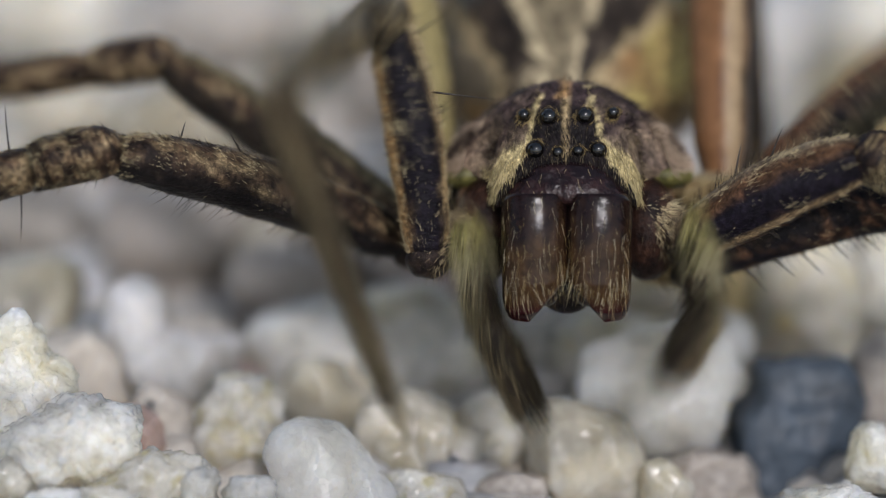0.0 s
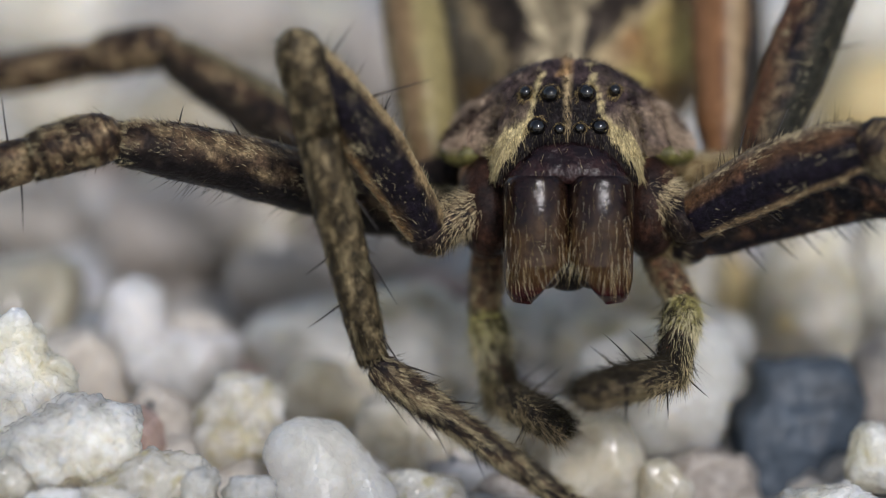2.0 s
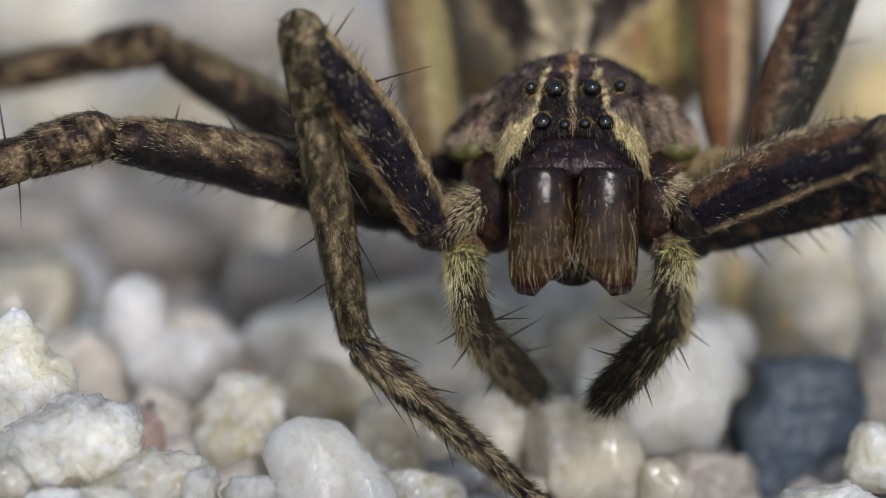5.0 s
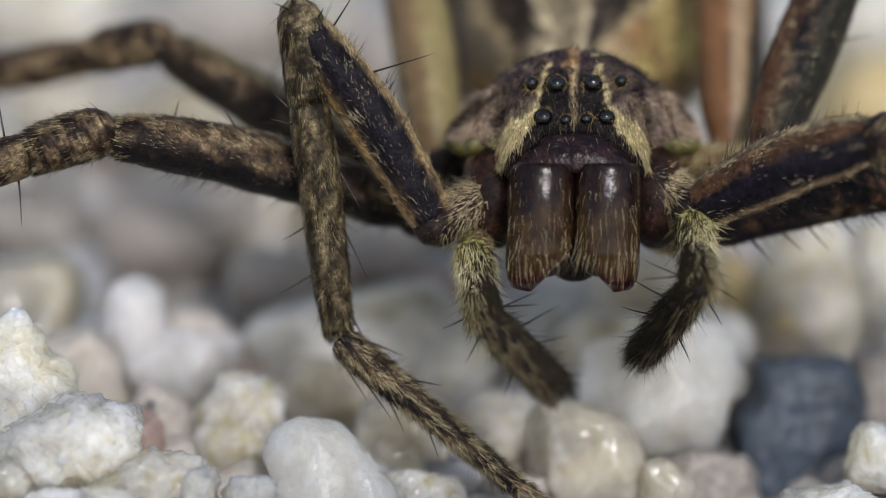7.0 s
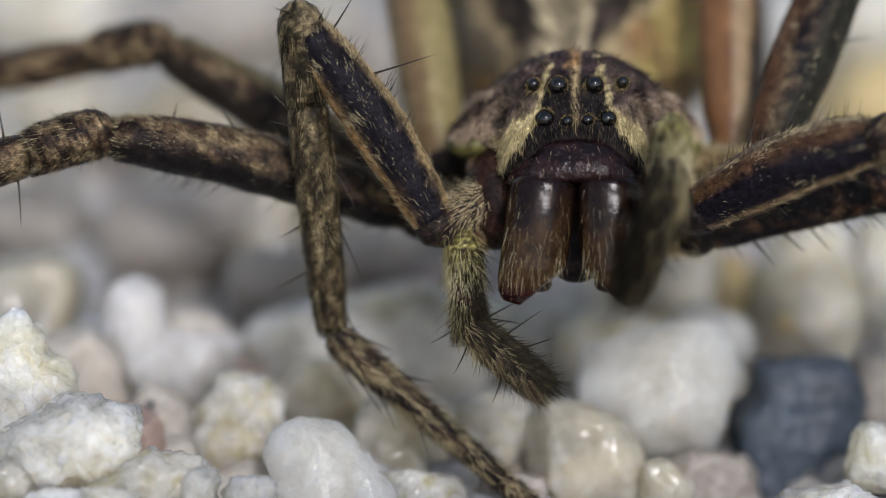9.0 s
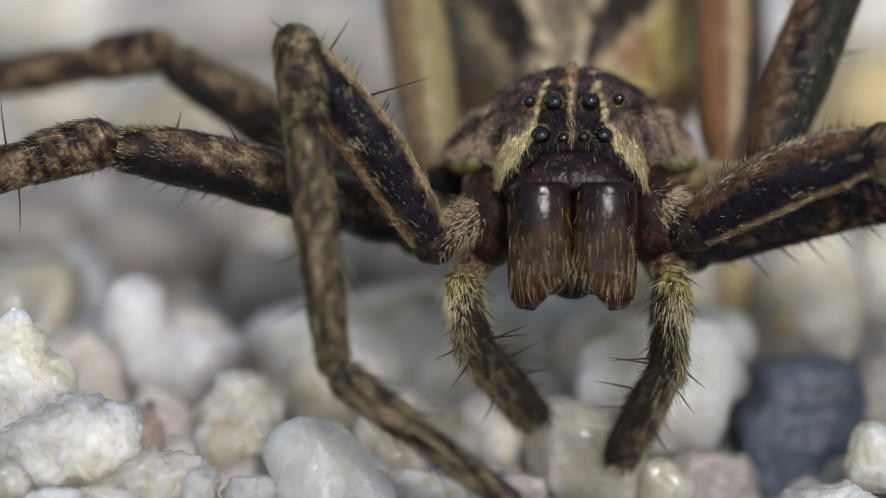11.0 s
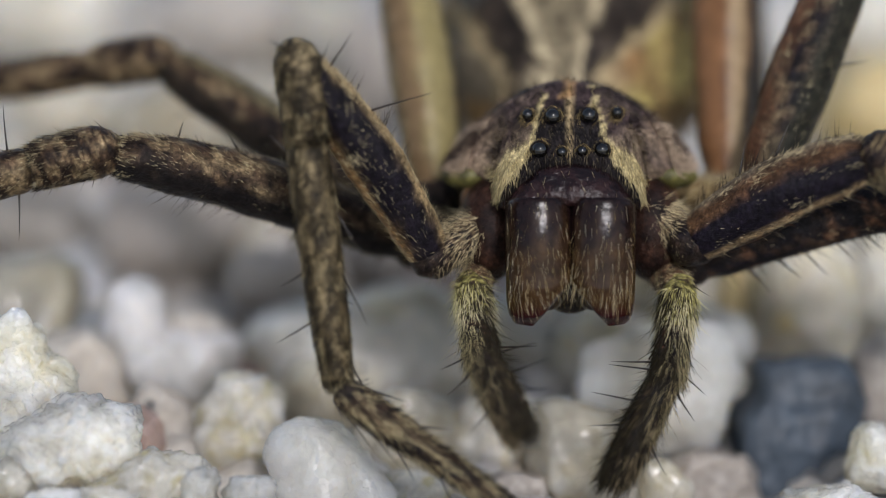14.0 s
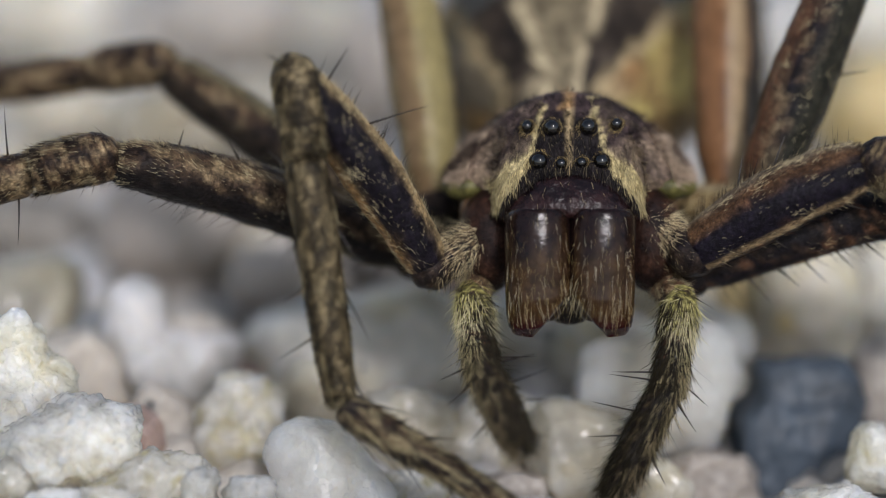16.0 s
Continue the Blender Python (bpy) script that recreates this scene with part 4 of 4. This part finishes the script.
def build_gravel():
    placed = []
    for k, (d, mat, rough, lumps) in enumerate(KEY_STONES):
        f = (1 + d * MM / REACH) / 90
        cu = sum(r[0] * r[2] * r[3] for r in lumps) / sum(r[2] * r[3] for r in lumps)
        cv = sum(r[1] * r[2] * r[3] for r in lumps) / sum(r[2] * r[3] for r in lumps)
        p = at(cu, cv, d)
        rows = []
        for i, (u, v, a, b) in enumerate(lumps):
            deep = math.sqrt(a * b)
            rows.append(((u - cu) * f, (0.25 if i % 2 else -0.1) * deep * f * (i > 0), (cv - v) * f, a * f, deep * f, b * f))
        wide = max(r[2] for r in lumps)
        me = lump_mesh(300 + k, rows, rough, 6 if d < 1.5 and rough > 0.35 and wide > 60 else 5 if d < 4 else 4, 0 if mat is SLATE else 14 if rough > 0.35 else 12, 7.0 if mat is SLATE else 3.0 if rough > 0.35 else 2.5)
        me.materials.append(mat)
        stone(p, (1, 1, 1), (-PITCH, 0, 0), mat, me)
        placed.append((p, max(max(abs(u - cu) + a, abs(v - cv) + b) for u, v, a, b in lumps) * f * MM * 0.9))
    rnd = random.Random(77)
    kinds = [QUARTZ] * 5 + [MILKY] * 5 + [CREAM] * 4 + [BEIGE] * 4 + [TAUPE] * 3 + [ROSE] + [OCHRE]
    shapes = {}
    for i in range(4):
        for mat in set(kinds):
            me = stone_mesh(500 + i * 11 + len(shapes), 0.3, 9, 3)
            me.materials.append(mat)
            shapes[mat.name, i] = me
    count = 0
    for _ in range(9000):
        if count >= 300:
            break
        x, y = rnd.uniform(-16, 18) * MM, rnd.uniform(-7, 34) * MM
        r = rnd.uniform(0.8, 1.6) * MM
        base = ground_height(x, y)
        z = base + r * rnd.uniform(-0.1, 0.3)
        p = Vector((x, y, z))
        rel = p - EYE
        depth = rel.dot(AHEAD)
        if depth < REACH - 2.5 * MM:
            z = base - r * 0.1
            p.z = z
        u, v = 784 + rel.dot(RIGHT) / depth * REACH / MM * 90, 441 - rel.dot(UPWARD) / depth * REACH / MM * 90
        if -80 < u < 1650 and v < 960 and depth < REACH + 6 * MM:
            continue
        if any((p - q).length < (r + s) * 0.66 for q, s in placed):
            continue
        # keep the view of the marked stones open
        hidden = False
        for q, s in placed[:len(KEY_STONES)]:
            way = (q - EYE).normalized()
            off = rel - way * rel.dot(way)
            if depth < (q - EYE).dot(AHEAD) and off.length < r * 0.8 + s * 0.7:
                hidden = True
        if hidden:
            continue
        mat = rnd.choice(kinds)
        stone(p, (r * rnd.uniform(0.8, 1.25), r * rnd.uniform(0.8, 1.2), r * rnd.uniform(0.65, 0.95)), (rnd.uniform(-0.4, 0.4), rnd.uniform(-0.4, 0.4), rnd.uniform(0, 6.28)), mat, shapes[mat.name, rnd.randrange(4)])
        placed.append((p, r))
        count += 1
    # small grit and the far gravel, joined
    tiny = stone_mesh(901, 0.4, 7, 2)
    tv = np.array([v.co for v in tiny.vertices])
    tf = [tuple(q.vertices) for q in tiny.polygons]
    for name, amount, mat in (("gravel_bed", 5200, BEIGE), ("grit", 1500, MILKY)):
        verts, faces = [], []
        for _ in range(amount):
            x, y = rnd.uniform(-24, 26) * MM, rnd.uniform(-10, 60) * MM
            if name == "gravel_bed" and len(faces) > 2200 * len(tf):
                x, y = rnd.uniform(-70, 70) * MM, rnd.uniform(-50, 120) * MM
                if abs(x) < 20 * MM and -9 * MM < y < 50 * MM:
                    continue
            near = -9 * MM < y < 34 * MM and abs(x) < 17 * MM
            r = rnd.uniform(0.55, 1.1) * MM if near else rnd.uniform(0.9, 1.7) * MM
            h = ground_height(x, y) - (0.35 * r if near else -0.2 * r)
            e = Euler((rnd.uniform(0, 6), rnd.uniform(0, 6), rnd.uniform(0, 6))).to_matrix()
            base = len(verts)
            block = tv @ np.array(e).T * r * np.array((1, 1, 0.8)) + np.array((x, y, h))
            verts += block.tolist()
            faces += [tuple(base + i for i in f) for f in tf]
        ob = new(name, raw_mesh(name, verts, faces, mat))
        tagged(ob, "fine pale grit filling the gaps between stones" if name == "grit" else "bed of small greyish cream grains under the stones", "gravel", kind="stuff")


def build_debris():
    """A dark plant fibre lying on a pebble, and a few dark specks."""
    rings = []
    for i in range(15):
        s = i / 14
        c = at(34 + 70 * s, 538 + 14 * math.sin(s * 2.2) + 8 * s + 5 * math.sin(s * 11), 5.6)
        r = (0.05 + 0.05 * math.sin(s * 9) ** 2) * MM
        rings.append([c + RIGHT * (r * 0.4 * math.cos(a)) + UPWARD * (r * math.sin(a)) + AHEAD * (r * math.cos(a)) for a in (0, 1.05, 2.09, 3.14, 4.19, 5.24)])
    ob = new("plant_fibre", rings_mesh("plant_fibre", rings, CUTICLE, [(0.05, 0.045, 0.02)] * 90))
    tagged(ob, "dark shrivelled plant fibre lying on a cream pebble", "fibre")
    for u, v, d, r in ((266, 717, 3.0, 0.11), (300, 830, -0.6, 0.05), (450, 850, -0.9, 0.04), (640, 650, 5.0, 0.08)):
        me = stone_mesh(int(u), 0.5, 8, 2)
        me.materials.append(SLATE)
        stone(at(u, v, d), (r * MM, r * MM, r * MM), (0, 0, 0), SLATE, me, "dark specks")["label"] = "tiny dark mineral speck stuck on a pebble"


build_ground()
build_gravel()
build_debris()

# ---- what moves ----
# Shift of the body on the plan grid: seconds, across, down.
SHIFT = [(0, -11, 20), (0.1, -10, 21), (0.5, -8, 23), (0.8, -8, 10), (1.0, -8, -31), (1.5, -10, -17), (2, -8, -20), (2.5, -4, -31), (3, -2, -38), (3.5, 0, -40), (4, -2, -23),
         (4.5, 0, -26), (6, 3, -34), (6.5, 4, -38), (7, 3, -37), (7.5, 6, -35), (8, 3, -35), (8.5, 3, -38), (9, 6, -35), (9.2, 7, -44), (9.8, 5, -36), (10.6, 1, -12),
         (11.3, -2, 0), (11.5, -2, 6), (12, 0, -3), (12.5, 0, 0), (13, -2, 6), (13.5, -2, 14), (14, -4, 20), (14.5, -4, 27), (15, -4, 30), (15.5, -5, 35), (16, -5, 40)]
# Knee and ankle of the left first leg, and where its lower end crosses line 878.
FIRST_LEG = [(0, 655, -130, 482, 163, 758), (0.1, 600, -20, 560, 470, 830), (0.2, 570, 75, 612, 565, 870), (0.5, 567, 88, 605, 575, 846), (1.0, 552, 92, 616, 624, 869),
             (1.3, 525, 85, 575, 600, 890), (1.5, 518, 87, 602, 630, 930), (1.6, 500, 92, 690, 690, 1120), (1.8, 520, 88, 686, 657, 1060), (2.0, 526, 90, 662, 646, 990), (2.5, 533, 74, 646, 636, 957), (3.0, 528, 60, 638, 612, 960),
             (3.5, 530, 48, 625, 612, 960), (4.0, 526, 66, 628, 622, 929), (5, 530, 55, 630, 610, 940), (6.3, 535, 52, 636, 610, 950), (6.5, 535, 38, 632, 598, 953), (7.0, 526, 32, 600, 600, 935), (7.5, 526, 18, 606, 570, 937),
             (8.0, 525, 36, 606, 606, 930), (8.5, 524, 26, 602, 588, 927), (9.0, 520, 26, 588, 592, 920), (9.2, 522, 18, 588, 585, 918), (10.3, 523, 55, 590, 630, 900), (11.5, 520, 90, 594, 668, 880), (12, 528, 72, 600, 646, 873),
             (12.5, 530, 75, 605, 658, 872), (13, 527, 86, 604, 668, 870), (13.5, 525, 97, 603, 680, 869), (14, 523, 107, 600, 690, 869), (14.5, 521, 117, 604, 705, 866), (15, 520, 122, 603, 710, 866), (16, 518, 133, 604, 718, 866)]
# Knee, wrist and tip of each palp.
LEFT_PALP = [(0, 828, 410, 859, 580, 945, 740), (0.1, 848, 330, 860, 440, 885, 560), (0.2, 826, 525, 868, 645, 958, 718), (0.4, 860, 525, 892, 650, 975, 705), (0.5, 872, 540, 905, 662, 985, 715),
             (0.7, 828, 430, 850, 570, 945, 690), (0.8, 850, 560, 880, 680, 985, 712), (0.9, 815, 420, 828, 560, 880, 680), (1.0, 824, 412, 828, 560, 929, 620), (1.1, 820, 540, 850, 655, 960, 690), (1.3, 830, 560, 862, 680, 985, 700), (1.5, 820, 412, 838, 585, 940, 680),
             (1.6, 830, 460, 845, 600, 965, 680), (1.8, 842, 580, 880, 690, 985, 745), (2.0, 856, 595, 888, 705, 995, 758), (2.5, 836, 545, 877, 672, 980, 775), (3.0, 828, 485, 866, 645, 970, 772), (3.2, 810, 490, 835, 600, 945, 690), (3.4, 828, 400, 842, 540, 890, 660), (3.5, 826, 385, 840, 515, 912, 615), (3.6, 815, 450, 838, 570, 920, 670), (3.8, 830, 400, 845, 520, 915, 660),
             (4.0, 808, 450, 826, 580, 936, 697), (4.2, 822, 400, 840, 540, 920, 680), (5.2, 815, 460, 840, 590, 950, 700), (6.3, 820, 470, 848, 595, 965, 705), (6.5, 816, 472, 846, 595, 965, 707), (7.0, 835, 440, 855, 560, 985, 690), (7.5, 832, 412, 856, 550, 962, 655), (8, 838, 444, 860, 580, 985, 675), (8.5, 812, 434, 838, 564, 945, 675),
             (9, 818, 430, 832, 585, 965, 690), (9.2, 802, 435, 850, 585, 975, 690), (10.2, 812, 470, 840, 600, 955, 715), (11.3, 816, 508, 838, 620, 944, 745), (11.5, 816, 510, 838, 622, 944, 745), (11.8, 828, 420, 850, 550, 925, 700), (12, 820, 490, 846, 612, 935, 745), (12.5, 836, 488, 854, 612, 925, 752),
             (13, 832, 494, 852, 618, 925, 758), (14, 834, 508, 852, 632, 922, 772), (15, 835, 518, 852, 642, 922, 782), (16, 834, 526, 852, 650, 920, 790)]
RIGHT_PALP = [(0, 1230, 404, 1246, 560, 1190, 660), (0.1, 1195, 525, 1192, 640, 1110, 815), (0.2, 1212, 525, 1200, 680, 1150, 820), (0.3, 1207, 460, 1200, 640, 1168, 800), (0.4, 1192, 260, 1180, 380, 1150, 480), (0.5, 1200, 320, 1172, 510, 1070, 675),
              (0.6, 1170, 500, 1150, 640, 1050, 740), (0.7, 1200, 360, 1180, 500, 1110, 620), (0.8, 1190, 230, 1175, 350, 1120, 500), (0.9, 1170, 470, 1160, 590, 1060, 640), (1.0, 1160, 530, 1118, 660, 990, 712), (1.1, 1160, 540, 1130, 650, 1020, 740), (1.2, 1195, 240, 1178, 370, 1110, 520), (1.3, 1175, 500, 1160, 630, 1050, 690), (1.5, 1168, 520, 1148, 640, 1052, 785),
              (1.6, 1190, 260, 1180, 400, 1110, 560), (1.7, 1190, 470, 1180, 600, 1060, 660), (2.0, 1210, 540, 1190, 660, 1030, 697), (2.5, 1188, 530, 1172, 632, 1022, 730), (3.0, 1192, 508, 1172, 622, 1022, 735), (3.5, 1205, 495, 1190, 600, 1030, 768), (4.0, 1172, 480, 1164, 596, 1034, 776), (5.2, 1200, 450, 1195, 570, 1070, 700), (6.2, 1215, 420, 1222, 540, 1110, 660), (6.5, 1226, 424, 1224, 535, 1070, 600),
              (7.0, 1228, 392, 1238, 500, 1130, 635), (7.5, 1220, 365, 1222, 492, 1120, 614), (8, 1196, 414, 1190, 532, 1092, 642), (8.5, 1224, 434, 1220, 535, 1112, 634), (8.8, 1226, 420, 1222, 530, 1112, 630), (8.9, 1225, 330, 1222, 450, 1172, 590), (9.0, 1192, 190, 1178, 350, 1112, 520), (9.1, 1205, 420, 1195, 560, 1070, 660), (9.2, 1205, 432, 1190, 595, 1050, 690), (10.2, 1200, 470, 1190, 620, 1080, 760), (11.3, 1190, 508, 1180, 660, 1098, 825), (11.5, 1190, 510, 1180, 664, 1099, 826), (12, 1206, 508, 1190, 650, 1065, 828),
              (12.5, 1202, 496, 1178, 636, 1082, 842), (13, 1218, 505, 1194, 645, 1098, 850), (14, 1202, 515, 1184, 658, 1082, 860), (15, 1204, 526, 1186, 668, 1082, 870), (16, 1204, 535, 1186, 676, 1082, 880)]
# Swing of the jaws outwards, degrees: seconds, left, right.
JAW_SWING = [(0, 0, 0), (0.8, 2, 2), (1.0, 7, 3), (1.4, 6, 2), (1.8, 0, 0), (3.8, 0, 0), (4.0, 7, 1), (4.3, 1, 0), (6.8, 0, 0), (7.2, 6, 1), (7.5, 2, -1), (8, 0, 0), (8.5, 4, -3), (8.8, 2, 0), (9.0, 9, 5), (9.3, 1, 0), (11.8, 0, 0), (12.1, 4, 1), (12.4, 0, 0), (16, 0, 0)]
# How far the jaws sink out of the head, on the plan grid; the bulge above them sinks half as far.
JAW_DIP = [(0, -7), (0.5, -7), (0.8, 2), (1.0, 7), (1.5, 3), (2.5, 1), (3.5, 0), (4.1, -2), (5, -4), (6.5, -6), (7.0, -3), (7.3, 5), (7.5, 15), (7.8, 7), (8.2, 5), (8.6, 8), (9.0, 22), (9.3, 10), (10.3, 0), (11.3, -2), (12.5, 0), (16, 0)]
# How far a knee and an ankle follow the body, across and down.
FOLLOW = {"left_second": (-0.75, 0.57, 0.1), "left_third": (-0.5, 0.5, 0.1), "left_fourth": (0.3, 0.6, 0.1), "right_first": (1.2, 0.57, 0.1),
          "right_second": (1.0, 0.55, 0.1), "right_third": (0.8, 0.6, 0.1), "right_fourth": (0.7, 0.7, 0.1)}


def row_at(table, t):
    """The row of a table at t, gliding through its rows without overshoot."""
    i = max(0, min(len(table) - 2, sum(1 for r in table if r[0] <= t) - 1))
    a, b = table[i], table[i + 1]
    span = b[0] - a[0]
    k = min(1.0, max(0.0, (t - a[0]) / span))

    def slope(j, c):
        if j <= 0 or j >= len(table) - 1:
            return 0.0
        p, q, r = table[j - 1], table[j], table[j + 1]
        s1, s2 = (q[c] - p[c]) / (q[0] - p[0]), (r[c] - q[c]) / (r[0] - q[0])
        return 0.0 if s1 * s2 <= 0 else 2 * s1 * s2 / (s1 + s2)

    return [(2 * k ** 3 - 3 * k ** 2 + 1) * a[c] + (k ** 3 - 2 * k ** 2 + k) * span * slope(i, c)
            + (3 * k ** 2 - 2 * k ** 3) * b[c] + (k ** 3 - k ** 2) * span * slope(i + 1, c) for c in range(1, len(a))]


def body_move(t):
    du, dv = row_at(SHIFT, t)
    return RIGHT * (du / 90 * MM) - UPWARD * (dv / 90 * MM)


def reach_to(start, length, u, v, deep):
    """The place on the sight line of the grid place (u, v) at that length from start, nearest to a depth from the eye."""
    way = (at(u, v, 0) - EYE).normalized()
    rel = start - EYE
    along = rel.dot(way)
    gap2 = length ** 2 - (rel - way * along).length_squared
    if gap2 <= 0:
        return start + (EYE + way * along - start).normalized() * length
    root = math.sqrt(gap2)
    return EYE + way * min((along - root, along + root), key=lambda x: abs(x - deep))


def stance(name, joints, t, last=None):
    """The joints of a limb at t, in the world; last: its joints a moment before."""
    rest = [at(*j) for j in joints]
    span = [(b - a).length for a, b in zip(rest, rest[1:])]
    du, dv = row_at(SHIFT, t)
    if name == "left_first":
        ku, kv, au, av, ex = row_at(FIRST_LEG, t)
        way = Vector((ex - au, 878 - av)).normalized() * 625
        goals = [(ku, kv), (au, av), (au + way.x, av + way.y)]
    elif name in PALPS:
        r = row_at(LEFT_PALP if name == "left_palp" else RIGHT_PALP, t)
        goals = [(r[0], r[1]), (r[2], r[3]), (r[4], r[5])]
    else:
        fx, fy, fa = FOLLOW[name]
        goals = [(j[0] + du * a, j[1] + dv * b) for j, a, b in zip(joints[1:], (fx, fa, 0), (fy, fa, 0))]
        if name == "right_third":
            k = max(0.0, 1 - t / 0.12)
            goals = [(goals[0][0] + 330 * k, goals[0][1] + 60 * k), (goals[1][0] + 150 * k, goals[1][1]), goals[2]]
    place = [rest[0] + body_move(t)]
    if name in PALPS:
        # a raised palp swings its base forwards, clear of the face
        raised = min(1.0, max(0.0, (400 - (goals[0][1] - dv)) / 130))
        place[0] = place[0] - AHEAD * (raised * 3.1 * MM)
    for i, ((u, v), length) in enumerate(zip(goals, span)):
        hint = (rest[i + 1] - EYE).length
        if name in PALPS:
            hint -= raised * 1.0 * MM
        elif name == "left_first":
            hint -= 0.6 * MM
        if last:
            hint = 0.8 * (last[i + 1] - EYE).length + 0.2 * hint
        place.append(reach_to(place[-1], length, u, v, hint))
    return place


def motions():
    times = [i / 10 for i in range(161)]
    walk(spider, [(t, Matrix.Translation(ORIGIN + body_move(t))) for t in times])
    for name, parts in SEGMENTS.items():
        joints = LEGS.get(name) or PALPS[name]
        rest = [at(*j) for j in joints]
        poses, last = [], None
        for t in times:
            last = stance(name, joints, t, last)
            poses.append((t, [p - ORIGIN - body_move(t) for p in last]))
        for ob, start, i, j in parts:
            axis = (rest[j] - rest[i]).normalized()
            back = start - (rest[i] - ORIGIN)
            rows = []
            for t, p in poses:
                q = axis.rotation_difference((p[j] - p[i]).normalized())
                rows.append((t, Matrix.Translation(p[i] + q @ back) @ q.to_matrix().to_4x4()))
            walk(ob, rows)
    for ob, hinge, sgn in JAWS:
        rows = []
        for t in times:
            a, b = row_at(JAW_SWING, t)
            sink = UPWARD * (row_at(JAW_DIP, t)[0] / 90 * MM)
            rows.append((t, Matrix.Translation(hinge - sink) @ Matrix.Rotation(radians(a if sgn < 0 else -b), 4, AHEAD)))
        walk(ob, rows)
    walk(BROWS[0], [(t, Matrix.Translation(-UPWARD * (0.5 * row_at(JAW_DIP, t)[0] / 90 * MM))) for t in times])


motions()
